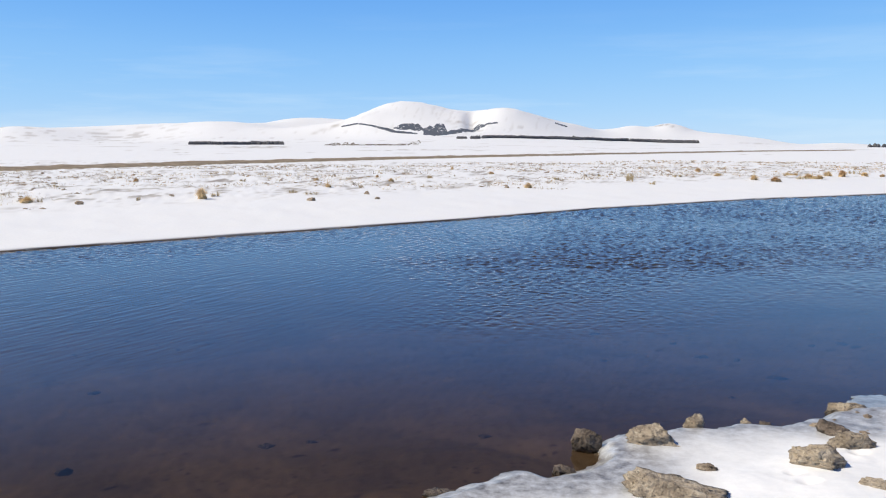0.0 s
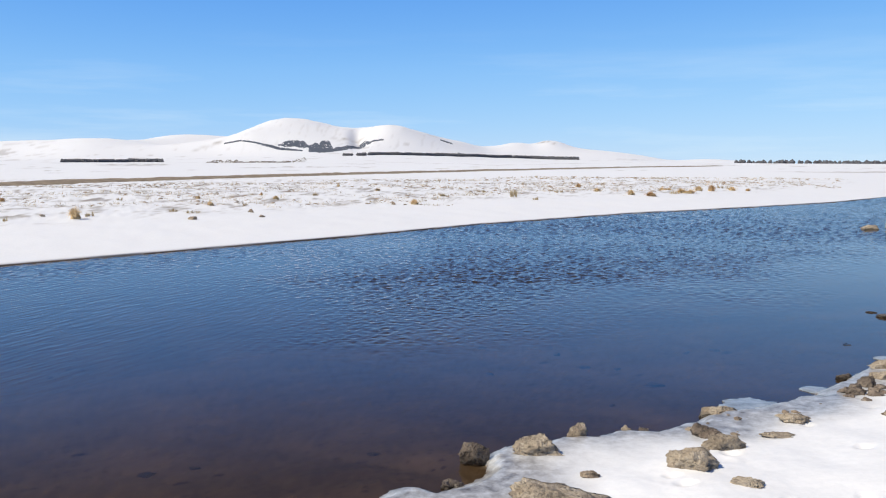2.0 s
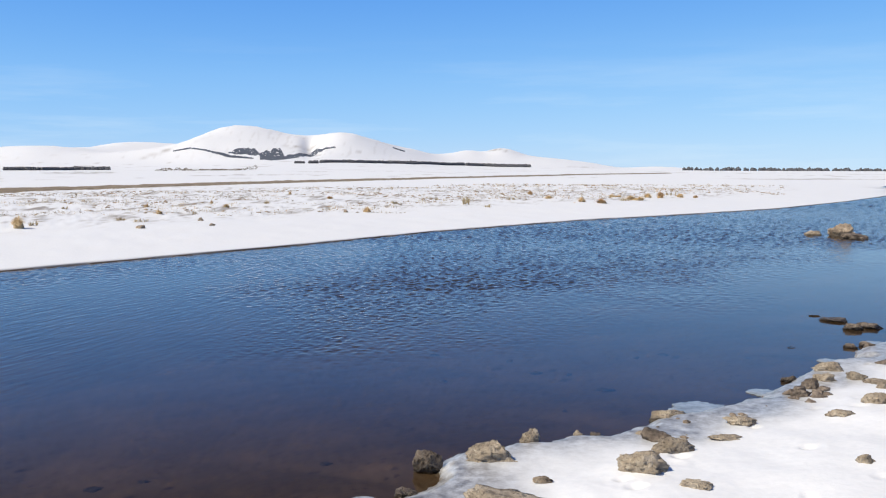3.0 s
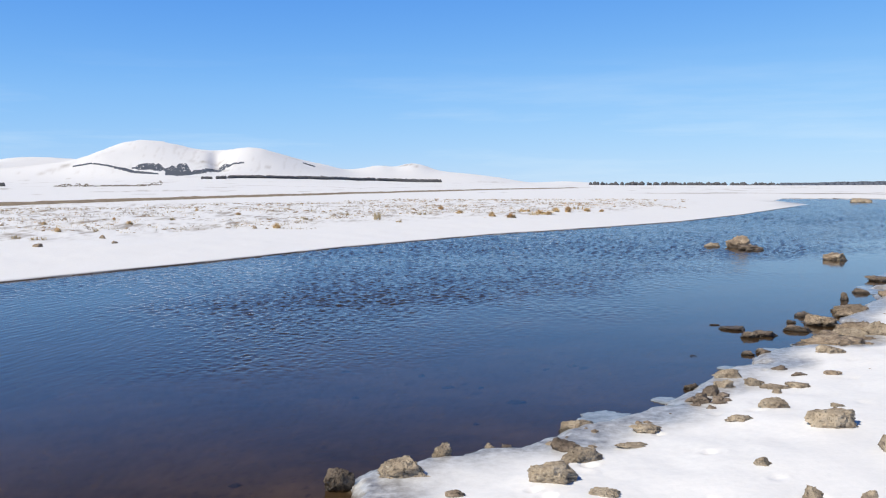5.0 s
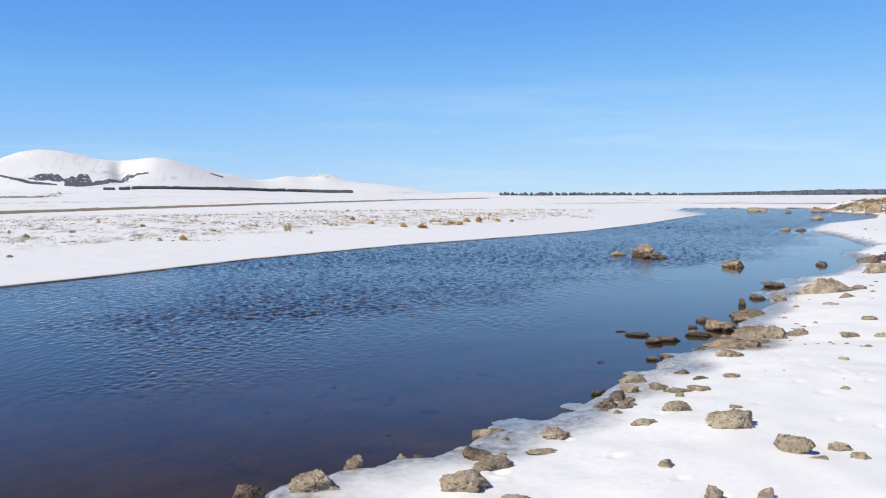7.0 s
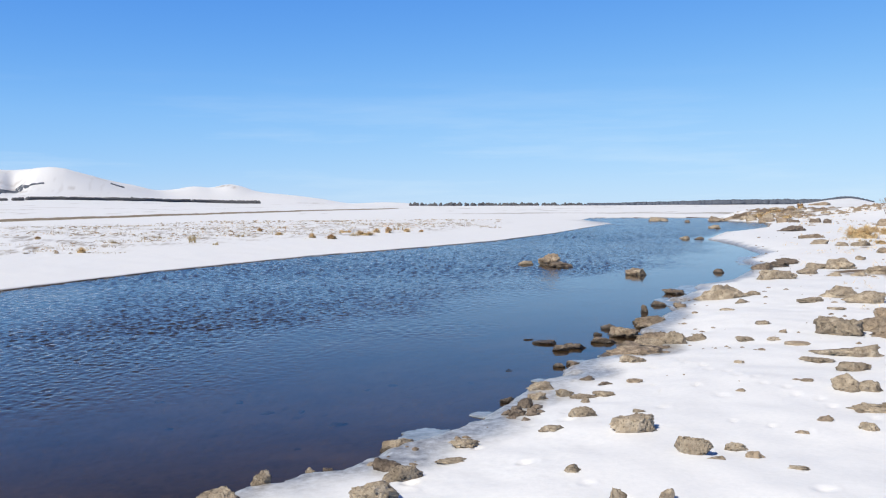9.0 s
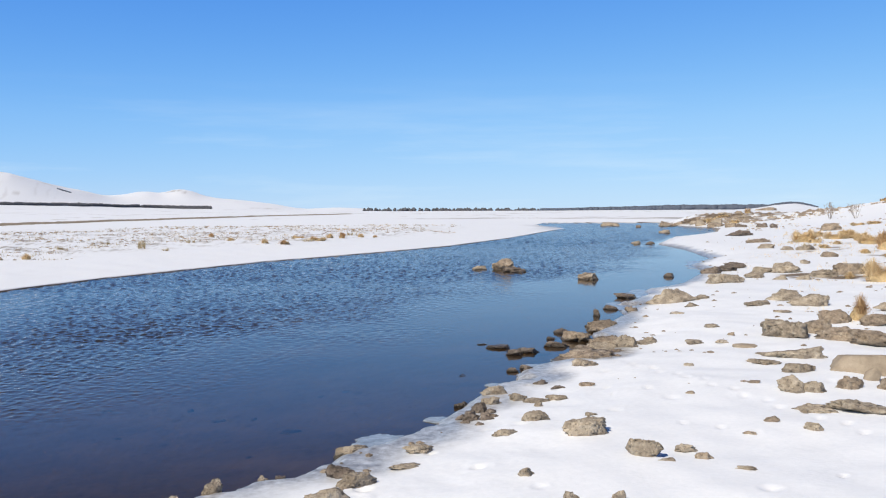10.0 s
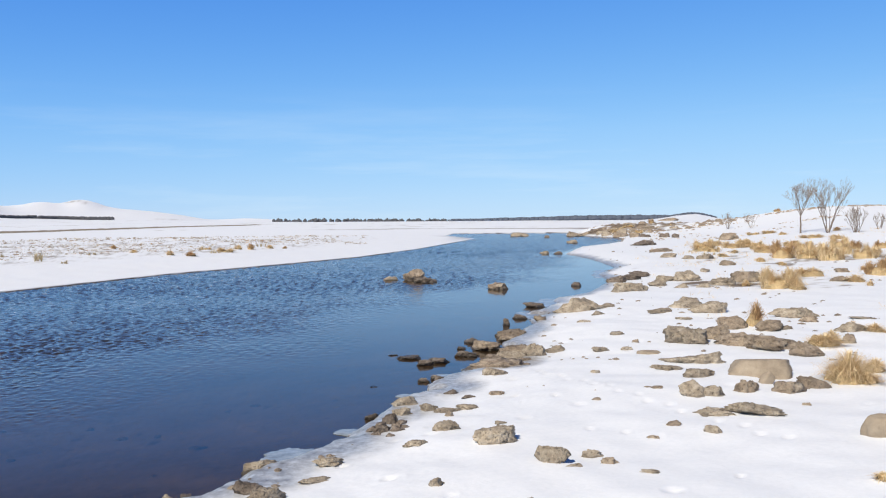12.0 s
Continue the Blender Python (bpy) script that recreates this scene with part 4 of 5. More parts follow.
for row in [(30.33, 17.37, 0.81, 0.76), (34.53, 18.86, 1.01, 0.76), (30.56, 15.52, 0.75, 0.62), (19.16, 11.64, 0.58, 0.52), (19.47, 12.41, 0.53, 0.45), (10.01, 5.50, 0.29, 0.21), (7.85, 4.28, 0.34, 0.23), (8.47, 4.25, 0.30, 0.24), (35.20, 26.11, 0.85, 0.56), (30.97, 22.34, 0.64, 0.30), (30.49, 20.98, 0.52, 0.21), (24.54, 15.17, 0.45, 0.19), (23.73, 12.20, 0.34, 0.17), (12.21, 38.74, 0.52, 0.26), (16.35, 41.00, 0.68, 0.28), (20.40, 42.26, 0.61, 0.30), (61.47, 54.62, 1.38, 0.80), (61.39, 52.27, 1.04, 0.57), (65.12, 56.71, 1.34, 0.45)]:
    tussock('golden', *row)
for row in [(30.61, 22.98, 0.74, 0.20), (28.68, 20.84, 0.78, 0.18), (-3.66, 24.50, 0.48, 0.22), (20.59, 43.84, 0.75, 0.31), (7.80, 32.32, 0.30, 0.19), (7.33, 34.01, 0.36, 0.31), (-7.49, 21.72, 0.12, 0.18), (-11.69, 26.45, 0.41, 0.13), (7.54, 34.90, 0.41, 0.37), (-9.54, 20.85, 0.21, 0.12), (-4.20, 25.08, 0.33, 0.16), (-5.99, 23.24, 0.28, 0.19), (-7.05, 31.17, 0.29, 0.17), (-0.46, 33.71, 0.30, 0.17), (-2.53, 27.98, 0.25, 0.15), (4.43, 33.68, 0.35, 0.20), (6.78, 37.72, 0.35, 0.22), (10.03, 37.16, 0.45, 0.22), (15.50, 37.62, 0.58, 0.31), (61.65, 56.24, 1.08, 0.38)]:
    tussock('pale', *row)


# ---- bare trees and shrubs on the rise ----
tree_rng = random.Random(77)


def tube(verts, faces, a, b, ra, rb, sides=5):
    d = (b - a).normalized()
    side = d.cross(Vector((0.3, 0.9, 0.2))).normalized()
    over = d.cross(side)
    base = len(verts)
    for p, r in ((a, ra), (b, rb)):
        for k in range(sides):
            q = 2 * math.pi * k / sides
            verts.append(tuple(p + side * (math.cos(q) * r) + over * (math.sin(q) * r)))
    for k in range(sides):
        faces.append((base + k, base + (k + 1) % sides, base + sides + (k + 1) % sides, base + sides + k))


def grow(verts, faces, twigs, p, d, long, thick, order, rnd):
    """A limb of a few bends, forking upwards into ever thinner ones."""
    out_v, out_f = (verts, faces) if order < 3 else twigs
    bends = 3
    for k in range(bends):
        turn = Vector((rnd.gauss(0, 0.10), rnd.gauss(0, 0.10), rnd.gauss(0.05, 0.05)))
        d = (d + turn).normalized()
        q = p + d * (long / bends)
        r0, r1 = max(0.0045, thick * (1 - 0.4 * k / bends)), max(0.004, thick * (1 - 0.4 * (k + 1) / bends))
        tube(out_v, out_f, p, q, r0, r1, 5 if order < 2 else 3)
        if order < 5 and rnd.random() < 0.44:
            side = Vector((rnd.gauss(0, 1), rnd.gauss(0, 1), rnd.gauss(0.2, 0.3))).normalized()
            grow(verts, faces, twigs, q, (d * 1.0 + side * 0.55).normalized(), long * rnd.uniform(0.5, 0.75), r1 * 0.62, order + 1, rnd)
        p = q
    if order < 5:
        for k in range(2 if order else 3):
            side = Vector((rnd.gauss(0, 1), rnd.gauss(0, 1), rnd.gauss(0.25, 0.3))).normalized()
            grow(verts, faces, twigs, p, (d + side * rnd.uniform(0.35, 0.6)).normalized(), long * rnd.uniform(0.55, 0.8), thick * 0.55, order + 1, rnd)


def bare_tree(name, label, x, y, tall, wide, stems, trunk, thick):
    rnd = tree_rng
    top = new(name)
    top.location = (x, y, floor_at(x, y) - 0.05)
    twigs = ([], [])
    limbs = []
    for s in range(stems):
        v, f = [], []
        a = 2 * math.pi * s / stems + rnd.uniform(-0.4, 0.4)
        lean = 0.0 if stems == 1 else rnd.uniform(0.25, 0.55)
        d = Vector((math.cos(a) * lean, math.sin(a) * lean, 1)).normalized()
        foot = Vector((math.cos(a), math.sin(a), 0)) * (0.0 if stems == 1 else 0.07)
        head = foot
        if trunk:
            for k in range(4):
                nxt = head + (d + Vector((rnd.gauss(0, 0.05), rnd.gauss(0, 0.05), 0))) * (trunk / 4)
                tube(v, f, head, nxt, thick * (1 - 0.08 * k), thick * (1 - 0.08 * (k + 1)), 7)
                head = nxt
            if stems == 1:
                limbs.append(("trunk", v, f))
                for b in range(6):
                    q = 2 * math.pi * b / 6 + rnd.uniform(-0.3, 0.3)
                    tilt = rnd.uniform(0.35, 0.85)
                    lv, lf = [], []
                    grow(lv, lf, twigs, head - Vector((0, 0, 0.07 * (b % 3))), Vector((math.cos(q) * tilt, math.sin(q) * tilt, 1)).normalized(),
                         tall * 0.24, thick * 0.36, 1, rnd)
                    limbs.append(("limb", lv, lf))
                continue
        grow(v, f, twigs, head, d, tall * rnd.uniform(0.26, 0.33), thick, 1 if tall > 2 else 2, rnd)
        limbs.append(("stem", v, f))
    every = [p for _, v, _ in limbs for p in v] + twigs[0]
    high = max(p[2] for p in every)
    broad = sorted(math.hypot(p[0], p[1]) for p in every)[int(len(every) * 0.985)]
    kz, kw = tall / high, wide * 0.5 / broad
    fit = lambda vs: [(p[0] * kw, p[1] * kw, p[2] * kz) for p in vs]
    for kind, v, f in limbs:
        solid(kind, fit(v), f, BARK, top)
    solid("twig_crown", fit(twigs[0]), twigs[1], TWIG, top, "fine bare brown twigs")
    return tagged(top, label, "tree" if trunk else "shrub")


bare_tree("bare_tree", "small leafless tree with one slim trunk on the snowy rise", 46.13, 27.44, 3.20, 2.5, 1, 1.15, 0.055)
bare_tree("bare_tree", "leafless many-stemmed tree on the snowy rise", 44.43, 24.87, 3.04, 2.5, 7, 0.3, 0.032)
bare_tree("bare_shrub", "leafless brown shrub beside the bare trees", 43.16, 22.66, 1.51, 1.14, 8, 0.0, 0.022)
bare_tree("bare_shrub", "small leafless shrub on the snowy slope", 65.22, 45.61, 1.55, 1.34, 6, 0.0, 0.018)
bare_tree("bare_shrub", "small leafless shrub on the snowy slope", 63.06, 41.85, 1.37, 1.28, 5, 0.0, 0.018)
bare_tree("bare_shrub", "low leafless shrub beside the bare trees", 45.17, 22.5, 0.91, 0.85, 5, 0.0, 0.018)


# ---- dead grass scattered over the far bank ----
def scatter_grass(name, label, sort, count, spots, seed):
    rnd = random.Random(seed)
    xs, ys = spots(rnd, count)
    xs, ys = np.array(xs), np.array(ys)
    zs = height(xs, ys)
    verts, faces = [], []
    for x, y, z in zip(xs, ys, zs):
        far = math.hypot(x, y)
        tall = rnd.uniform(0.06, 0.22) * rnd.uniform(0.6, 1.2)
        wide = rnd.uniform(0.04, 0.16)
        for k in range(rnd.randint(5, 14)):
            blade(verts, faces, (x + rnd.gauss(0, wide), y + rnd.gauss(0, wide), z - 0.02), rnd.uniform(0, 6.3), abs(rnd.gauss(0.85, 0.45)),
                  tall * rnd.uniform(0.4, 1.0), max(0.003, far * 0.00026), rnd.uniform(0, 1.2))
    return tagged(solid(name, verts, faces, STRAW[sort]), label, "dry grass", kind="stuff")


def far_bank(rnd, count):
    xs, ys = [], []
    while len(xs) < count:
        head, far = radians(rnd.uniform(-32, 32)), rnd.uniform(17, 75)
        x, y = -math.sin(head) * far, math.cos(head) * far
        u, v = x * 0.84 + y * 0.54, y * 0.84 - x * 0.54
        inland = v - (15.9 + 0.05 * u)      # beyond the far edge of the water
        if not 4.5 < inland < 32:
            continue
        if noise.noise(Vector((x * 0.22, y * 0.22, 1.5))) + 0.6 * noise.noise(Vector((x * 0.9, y * 0.9, 4))) < -0.05 + 0.35 * (inland < 7):
            continue
        xs.append(x)
        ys.append(y)
    return xs, ys


def near_bank(rnd, count):
    xs, ys = [], []
    while len(xs) < count:
        x, y = rnd.gauss(30, 11), rnd.gauss(17, 7)
        head = math.degrees(math.atan2(-x, y))
        if -72 < head < -50 and math.hypot(x, y) > 12 and noise.noise(Vector((x * 0.3, y * 0.3, 9))) > 0.0:
            xs.append(x)
            ys.append(y)
    return xs, ys


def scatter_pebbles(label, count, spots, seed, size):
    """Small stones and clods, too many to tell apart."""
    rnd = random.Random(seed)
    bm = bmesh.new()
    bmesh.ops.create_icosphere(bm, subdivisions=1, radius=1.0)
    form = [v.co.copy() for v in bm.verts]
    tris = [tuple(v.index for v in f.verts) for f in bm.faces]
    bm.free()
    xs, ys = spots(rnd, count)
    zs = height(np.array(xs), np.array(ys))
    verts, faces = [], []
    for n, (x, y, z) in enumerate(zip(xs, ys, zs)):
        s = rnd.uniform(0.25, 1.0) ** 1.5 * size * (1 + 0.03 * math.hypot(x, y))
        base = len(verts)
        a = rnd.uniform(0, 6.3)
        for p in form:
            k = 1 + 0.35 * noise.noise(p * 1.7 + Vector((n, 0, 0)))
            px, py = p.x * s * k, p.y * s * 0.7 * k
            verts.append((x + px * math.cos(a) - py * math.sin(a), y + px * math.sin(a) + py * math.cos(a), float(z) + (p.z * 0.5 - 0.12) * s * k))
        faces += [tuple(base + i for i in t) for t in tris]
    tagged(solid("pebble_scatter", verts, faces, STONE["earthy"], smooth=False), label, "pebbles", kind="stuff")


def stony_bank(rnd, count):
    xs, ys = [], []
    while len(xs) < count:
        head, far = radians(rnd.uniform(-66, -24)), 4.2 * math.exp(rnd.uniform(0, 2.4))
        x, y = -math.sin(head) * far, math.cos(head) * far
        if noise.noise(Vector((x * 0.5, y * 0.5, 3))) + 0.25 * (far > 10) - 0.25 * (far < 8) < 0.05:
            continue
        d, close = shore(np.array([x]), np.array([y]))
        if d[0] > 0.1 and close[0]:
            xs.append(x)
            ys.append(y)
    return xs, ys


scatter_pebbles("small brown stones and clods scattered over the snow", 260, stony_bank, 19, 0.05)
scatter_pebbles("dark clods and tufts poking through the far snow", 1500, far_bank, 20, 0.06)
scatter_grass("dead_grass", "thin dead grass showing through the far bank's snow", "pale", 1500, far_bank, 5)
scatter_grass("dead_grass", "brown dead weeds showing through the far bank's snow", "russet", 450, far_bank, 6)
scatter_grass("dead_grass", "grey-brown dead weeds showing through the far bank's snow", "weed", 1300, far_bank, 8)
scatter_grass("dead_grass", "short golden dead grass among the tussocks", "golden", 700, near_bank, 7)


def crest_bits(rnd, count):
    """Along the top of the rise."""
    xs, ys = [], []
    while len(xs) < count:
        u = rnd.random()
        x, y = 76 + 4 * u + rnd.gauss(0, 1.2), 51 - 17 * u + rnd.gauss(0, 0.5)
        if noise.noise(Vector((x * 0.3, y * 0.3, 2))) > -0.1:
            xs.append(x)
            ys.append(y)
    return xs, ys


def rocky_point(rnd, count):
    """Over the low point and up the edge of the rise behind it."""
    xs, ys = [], []
    while len(xs) < count:
        if rnd.random() < 0.6:
            x, y = rnd.gauss(62, 5.5), rnd.gauss(57, 3.2)
        else:
            u = rnd.random()
            x, y = 60 + 16 * u + rnd.gauss(0, 1.2), 55 - 4 * u + rnd.gauss(0, 1.6)
        d, close = shore(np.array([x]), np.array([y]))
        if d[0] > 0.2 and close[0] and noise.noise(Vector((x * 0.4, y * 0.4, 6))) > -0.15:
            xs.append(x)
            ys.append(y)
    return xs, ys


def slope_bits(rnd, count):
    """On the lower slope of the rise."""
    xs, ys = [], []
    while len(xs) < count:
        x, y = rnd.uniform(46, 72), rnd.uniform(34, 52)
        d, close = shore(np.array([x]), np.array([y]))
        if d[0] > 2 and close[0] and noise.noise(Vector((x * 0.25, y * 0.25, 8))) > 0.05 + 0.25 * (x - 52) / 20:
            xs.append(x)
            ys.append(y)
    return xs, ys


scatter_pebbles("brown stones scattered on the foot of the snowy rise", 130, slope_bits, 35, 0.075)
scatter_grass("dead_grass", "dead grass on the foot of the snowy rise", "golden", 150, slope_bits, 36)
scatter_pebbles("broken brown rocks covering the low rocky point", 320, rocky_point, 33, 0.12)
scatter_grass("dead_grass", "golden dead grass between the rocks of the point", "golden", 260, rocky_point, 34)
scatter_pebbles("brown stones along the top of the snowy rise", 130, crest_bits, 31, 0.09)
scatter_grass("dead_grass", "brown dead grass along the top of the snowy rise", "russet", 300, crest_bits, 32)


# ---- thin ice along the edge ----
ice_rng = random.Random(61)


def ice_sheet(x, y, wide, deep, turn=0.0, thick=0.009):
    rnd = ice_rng
    n = 56
    s = rnd.uniform(0, 50)
    top = []
    for k in range(n):
        a = 2 * math.pi * k / n
        r = 1 + 0.45 * noise.noise(Vector((math.cos(a) * 1.5, math.sin(a) * 1.5, s))) + 0.22 * noise.noise(Vector((math.cos(a) * 6, math.sin(a) * 6, s)))
        top.append((math.cos(a) * r * wide / 2, math.sin(a) * r * deep / 2, 0))
    verts = [(p[0] * 1.01, p[1] * 1.01, -thick) for p in top] + top + [(p[0] * 0.7, p[1] * 0.7, 0.004) for p in top] + [(0, 0, 0.006)]
    faces = []
    for ring in range(2):
        for k in range(n):
            i, j = ring * n + k, ring * n + (k + 1) % n
            faces.append((i, j, j + n, i + n))
    for k in range(n):
        faces.append((2 * n + k, 2 * n + (k + 1) % n, 3 * n))
    ob = solid("ice_sheet", verts, faces, ICE, smooth=False)
    ob.location = (x, y, thick)
    ob.rotation_euler = (0, 0, math.atan2(-x, y) + radians(turn))
    return tagged(ob, "thin grey-white sheet of ice at the water's edge", "ice", "ice along the near bank")


for row in [(3.02, 5.80, 0.36, 0.42, -35), (3.78, 6.13, 0.30, 0.20, -15), (4.98, 6.97, 0.44, 0.22, -25), (5.94, 7.62, 0.46, 0.24, -15),
            (6.42, 7.80, 0.34, 0.20, 0), (20.6, 18.6, 1.2, 3.6, 0), (12.6, 12.9, 0.7, 1.8, 0), (10.7, 11.6, 0.5, 1.2, 0), (46.5, 59.0, 2.4, 20.0, 0)]:
    ice_sheet(*row)


# ---- a bent twig floating off the bank ----
def twig(x, y, turn):
    verts, faces = [], []
    pts = [Vector((-0.05, -0.035, 0.004)), Vector((0.0, 0.0, 0.012)), Vector((0.055, -0.012, 0.006)), Vector((0.075, -0.02, 0.006))]
    for k, (a, b) in enumerate(zip(pts, pts[1:])):
        tube(verts, faces, a, b, 0.006 - 0.001 * k, 0.005 - 0.001 * k)
    ob = solid("floating_twig", verts, faces, STONE["wet"])
    ob.location, ob.rotation_euler, ob.scale = (x, y, 0.0), (0, 0, turn), (0.55, 0.8, 0.8)
    return tagged(ob, "dark bent twig floating on the river", "twig")


twig(4.95, 7.69, -0.6)


# ---- distant woods, with air haze painted into their colours ----
wood_rng = random.Random(41)


def crown_of(verts, faces, x, y, z, wide, tall, rnd):
    """A ragged pine: three uneven tiers round a stem."""
    base = len(verts)
    rings = ((0.04, 0.15), (0.12, 0.85), (0.38, 1.0), (0.66, 0.72), (0.88, 0.34))
    for u, k in rings:
        for s in range(6):
            a = s * math.pi / 3 + u * 2
            w = wide * 0.5 * k * rnd.uniform(0.7, 1.2)
            verts.append((x + math.cos(a) * w, y + math.sin(a) * w, z + tall * u * rnd.uniform(0.93, 1.07)))
    verts.append((x, y, z + tall * rnd.uniform(0.96, 1.05)))
    for r in range(len(rings) - 1):
        for s in range(6):
            i, j = base + r * 6 + s, base + r * 6 + (s + 1) % 6
            faces.append((i, j, j + 6, i + 6))
    last = base + (len(rings) - 1) * 6
    for s in range(6):
        faces.append((last + s, last + (s + 1) % 6, base + len(rings) * 6))


def wood(name, label, az0, az1, far, depth, count, tall, gaps=0.0, clump=30, rise=0.0, mat=None, patch=False, broad=1.0):
    rnd = wood_rng
    verts, faces = [], []
    xs, ys, hs = [], [], []
    for k in range(count):
        u = rnd.random()
        if gaps and noise.noise(Vector((u * clump, 3.1, az0))) < gaps:
            continue
        a = radians(az0 + (az1 - az0) * u)
        off = rnd.uniform(-depth, depth)
        r = far + off
        if patch:    # a ragged outline, thinning towards its edge
            lump = noise.noise(Vector((u * clump, off / 45, az0))) + 0.6 * noise.noise(Vector((u * clump * 3, off / 18, az1)))
            if (2 * u - 1) ** 2 + (off / depth) ** 2 - 1.3 * lump > rnd.uniform(0.45, 0.95):
                continue
        xs.append(-math.sin(a) * r)
        ys.append(math.cos(a) * r)
        hs.append(tall * (rnd.uniform(0.92, 1.06) if rise else rnd.uniform(0.6, 1.15)) * (1 + rise * min(1, 1.6 * u)) * (1 + (0.1 if rise else 0.32) * noise.noise(Vector((u * 40, 7, az1)))))
    zs = height(np.array(xs), np.array(ys))
    for x, y, z, h in zip(xs, ys, zs, hs):
        crown_of(verts, faces, x, y, float(z) - 0.3, h * rnd.uniform(0.55, 0.85) * broad, h, rnd)
    ob = solid(name, verts, faces, mat or HAZED_PINE)
    return tagged(ob, label, "wood", kind="stuff")


def strip(name, label, nodes, count, tall, mat=None, broad=1.0, ragged=0.35):
    """A wood along a line: heading, near and far distance at each node."""
    rnd = wood_rng
    mat = mat or HAZED_PINE
    verts, faces, xs, ys = [], [], [], []
    legs = [abs(n[0] - m[0]) for m, n in zip(nodes, nodes[1:])]
    for (a0, n0, f0), (a1, n1, f1), leg in zip(nodes, nodes[1:], legs):
        for k in range(int(count * leg / sum(legs))):
            u, w = rnd.random(), rnd.random()
            n, f = n0 + (n1 - n0) * u, f0 + (f1 - f0) * u
            az = a0 + (a1 - a0) * u
            fray = ragged * (f - n) * noise.noise(Vector((az * 4, w * 1.5, a0)))
            r = n + (f - n) * w + fray
            if noise.noise(Vector((az * 9, r / 60, 3))) < -0.32 * (1.4 - ragged):
                continue
            xs.append(-math.sin(radians(az)) * r)
            ys.append(math.cos(radians(az)) * r)
    middle_way = sum(n[1] for n in nodes) / len(nodes)
    for x, y, z in zip(xs, ys, height(np.array(xs), np.array(ys))):
        h = tall * rnd.uniform(0.75, 1.15) * (math.hypot(x, y) / middle_way if ragged == 0 else 1) * (1 + 0.3 * noise.noise(Vector((x / 14, y / 14, 9))))
        crown_of(verts, faces, x, y, float(z) - 0.3, h * rnd.uniform(0.7, 1.0) * broad, h, rnd)
    return tagged(solid(name, verts, faces, mat), label, "wood", kind="stuff")


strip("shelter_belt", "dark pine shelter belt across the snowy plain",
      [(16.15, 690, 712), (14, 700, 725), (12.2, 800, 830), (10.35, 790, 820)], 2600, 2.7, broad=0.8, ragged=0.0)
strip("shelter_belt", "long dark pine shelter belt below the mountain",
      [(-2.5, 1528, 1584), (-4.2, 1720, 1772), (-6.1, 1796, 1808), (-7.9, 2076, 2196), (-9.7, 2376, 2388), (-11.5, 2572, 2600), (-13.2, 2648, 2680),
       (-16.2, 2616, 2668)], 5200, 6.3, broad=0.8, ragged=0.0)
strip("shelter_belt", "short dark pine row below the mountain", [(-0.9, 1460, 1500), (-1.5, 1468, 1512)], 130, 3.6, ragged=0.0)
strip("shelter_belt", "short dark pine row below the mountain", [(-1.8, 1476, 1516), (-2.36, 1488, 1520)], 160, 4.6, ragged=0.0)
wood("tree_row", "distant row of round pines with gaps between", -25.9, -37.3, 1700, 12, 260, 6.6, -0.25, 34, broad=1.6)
wood("far_wood", "low dark pine wood on the horizon", -37.5, -52.5, 2300, 220, 10000, 6.5, 0.0, 30, 1.0, mat=HAZED_FAR_PINE, broad=2.2)
wood("far_wood", "low dark pine wood on a snowy mound", -51.5, -54.3, 1520, 130, 4200, 2.6, 0.0, 9, mat=HAZED_FAR_PINE, patch=True, broad=2.2)
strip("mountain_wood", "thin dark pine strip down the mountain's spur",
      [(6.6, 2496, 2508), (5.57, 2492, 2508), (4.6, 2412, 2436), (3.67, 2268, 2344), (3.12, 2136, 2240), (1.73, 2000, 2032)], 1500, 2.4, HAZED_FAR_PINE, 1.5, 0.1)
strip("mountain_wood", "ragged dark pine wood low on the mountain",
      [(3.23, 2316, 2344), (2.68, 2276, 2436), (2.09, 2232, 2444), (1.47, 2188, 2392), (1.29, 2172, 2288)], 3300, 1.6, HAZED_FAR_PINE, 2.0)
# partly pines, partly the gully's blue shade painted with the same crowns
strip("mountain_wood", "dark pine wood with painted blue shade filling the mountain's gully",
      [(1.29, 2028, 2264), (0.99, 1968, 2336), (0.62, 1964, 2312), (0.26, 2020, 2440), (0, 2024, 2392), (-0.22, 2028, 2196)], 4600, 1.5, HAZED_FAR_PINE, 2.0)
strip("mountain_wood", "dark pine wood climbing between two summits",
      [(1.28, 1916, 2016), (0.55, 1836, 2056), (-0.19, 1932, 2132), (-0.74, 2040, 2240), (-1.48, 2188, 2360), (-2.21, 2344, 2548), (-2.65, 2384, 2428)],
      4600, 1.5, HAZED_FAR_PINE, 2.0)
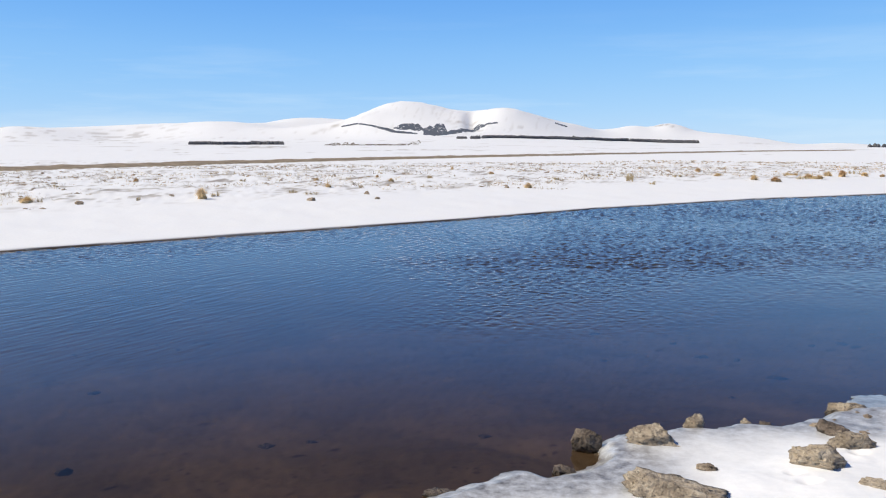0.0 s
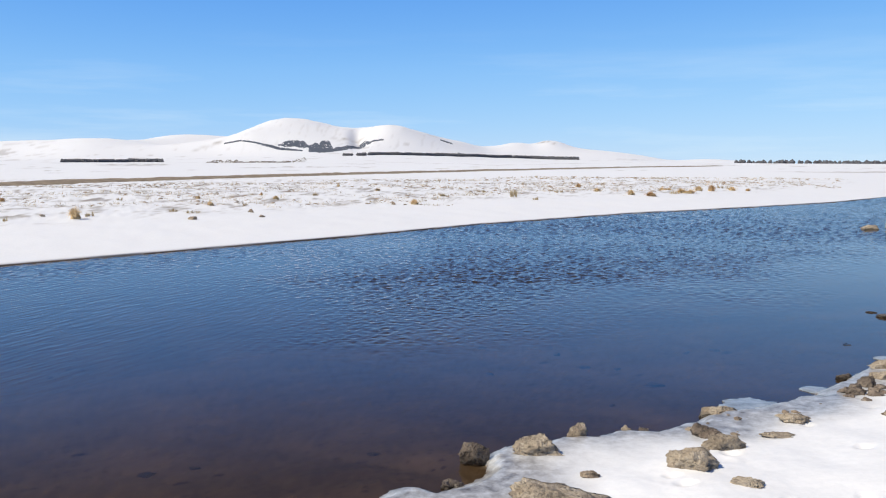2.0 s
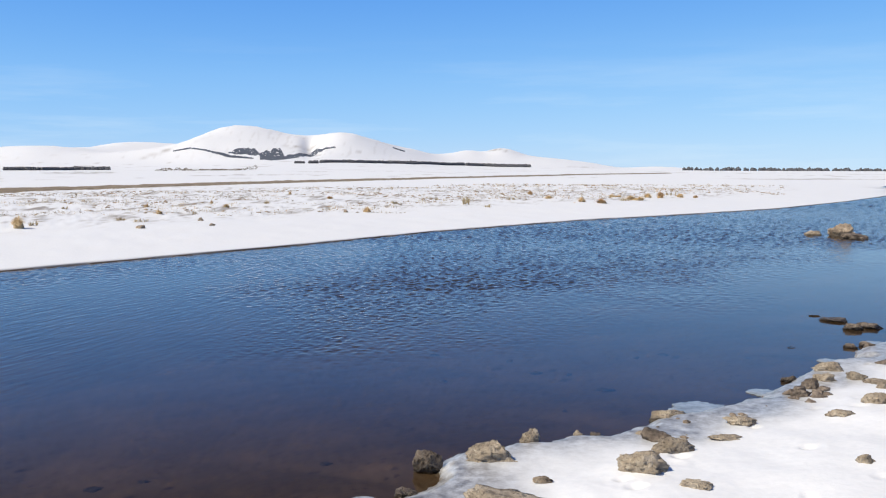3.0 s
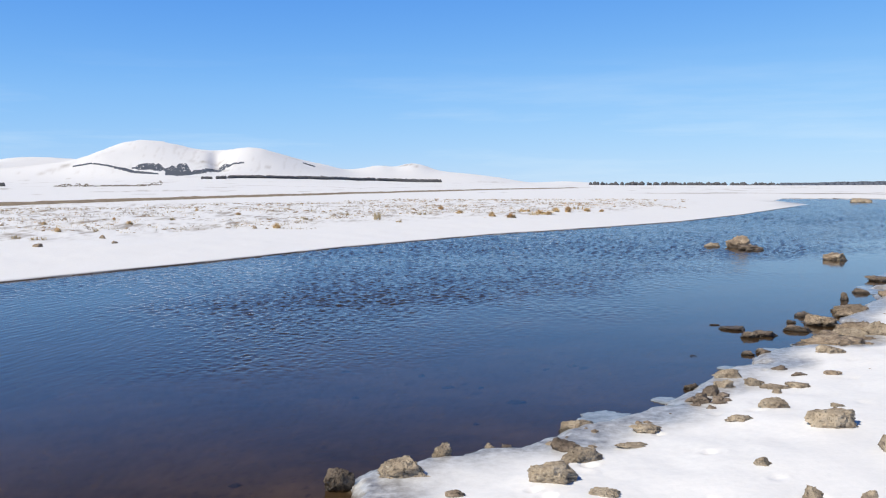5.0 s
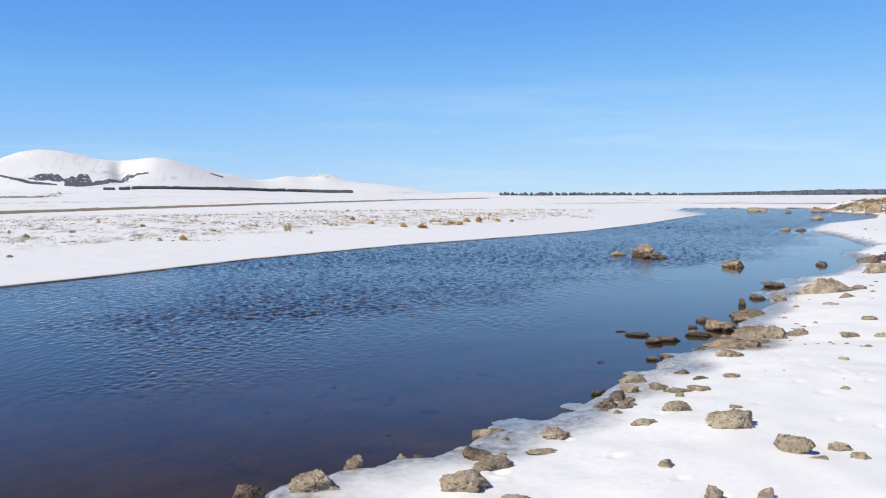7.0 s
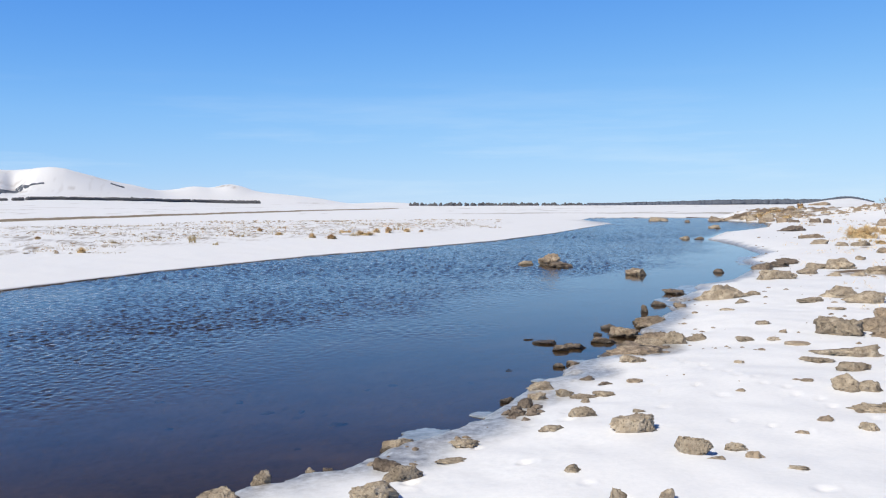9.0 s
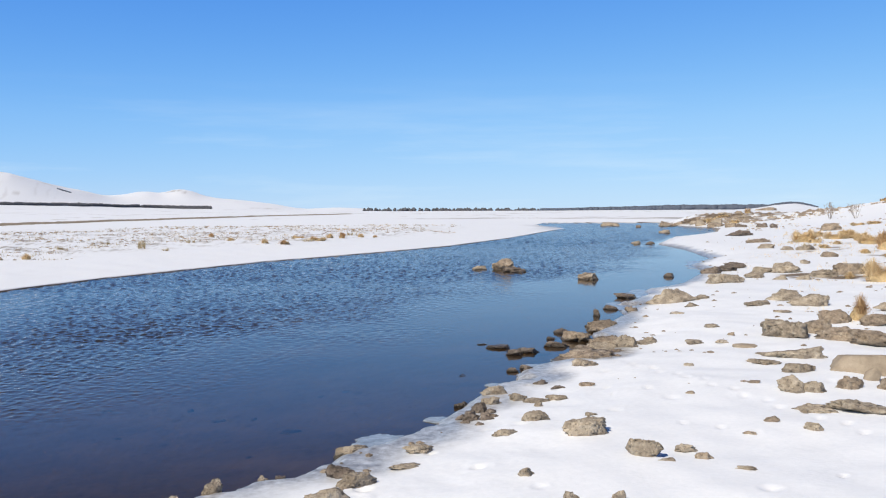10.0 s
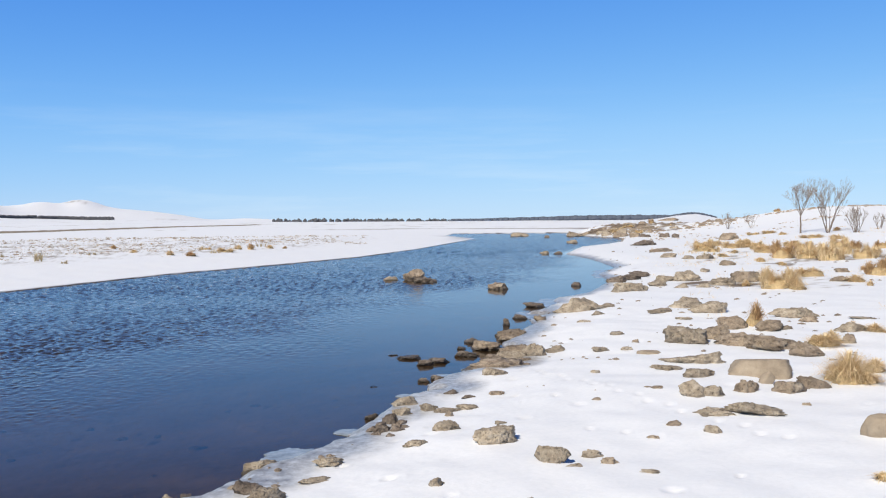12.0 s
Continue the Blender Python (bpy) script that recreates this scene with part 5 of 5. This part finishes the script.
strip("mountain_wood", "thin dark pine strip on the mountain's shoulder", [(-2.47, 2368, 2392), (-2.83, 2400, 2432), (-3.49, 2404, 2424)], 300, 2.4, HAZED_FAR_PINE, 1.5)
strip("mountain_wood", "small dark pine strip high on the mountain's flank", [(-7.25, 2724, 2744), (-7.87, 2716, 2740), (-8, 2720, 2736)], 160, 2.8, HAZED_FAR_PINE, 1.5, 0.1)
strip("low_scrub", "brown scrub strip at the mountain's foot",
      [(7.7, 560, 600), (6.97, 600, 980), (6.24, 560, 960), (5.33, 540, 640), (4.41, 560, 800), (3.13, 560, 690), (2.21, 640, 880), (1.47, 922, 1152)],
      1500, 0.75, SCRUB, 2.6, 1.1)


# ---- the earth track on the far plain ----
def track():
    line = [(-44, 4), (-30, 26), (-21.2, 42.1), (-14.4, 58.2), (0.9, 83.7), (16, 107), (33.3, 130.6), (60, 168), (95, 205)]
    verts, faces = [], []
    for (x0, y0), (x1, y1) in zip(line, line[1:]):
        n = int(math.hypot(x1 - x0, y1 - y0) / 0.8)
        for k in range(n):
            u = k / n
            x, y = x0 + (x1 - x0) * u, y0 + (y1 - y0) * u
            d = math.hypot(x1 - x0, y1 - y0)
            nx, ny = -(y1 - y0) / d, (x1 - x0) / d
            for off, up in ((-1.9, -0.05), (-1.2, 0.10), (-0.4, 0.17), (0.6, 0.16), (1.3, 0.08), (2.0, -0.05)):
                o = off * (1 + 0.25 * noise.noise(Vector((x * 0.25, y * 0.25, off)))) + 0.2 * noise.noise(Vector((x * 0.06, y * 0.06, 5)))
                px, py = x + nx * o, y + ny * o
                verts.append((px, py, up + 0.07 * noise.noise(Vector((px * 0.9, py * 0.9, 2)))))
    zs = height(np.array([v[0] for v in verts]), np.array([v[1] for v in verts]))
    verts = [(v[0], v[1], v[2] + float(z)) for v, z in zip(verts, zs)]
    rows = len(verts) // 6
    for r in range(rows - 1):
        for k in range(5):
            i = r * 6 + k
            faces.append((i, i + 1, i + 7, i + 6))
    return tagged(solid("track", verts, faces, EARTH), "low bank of bare brown earth crossing the snow", "earth bank", kind="structure")


track()
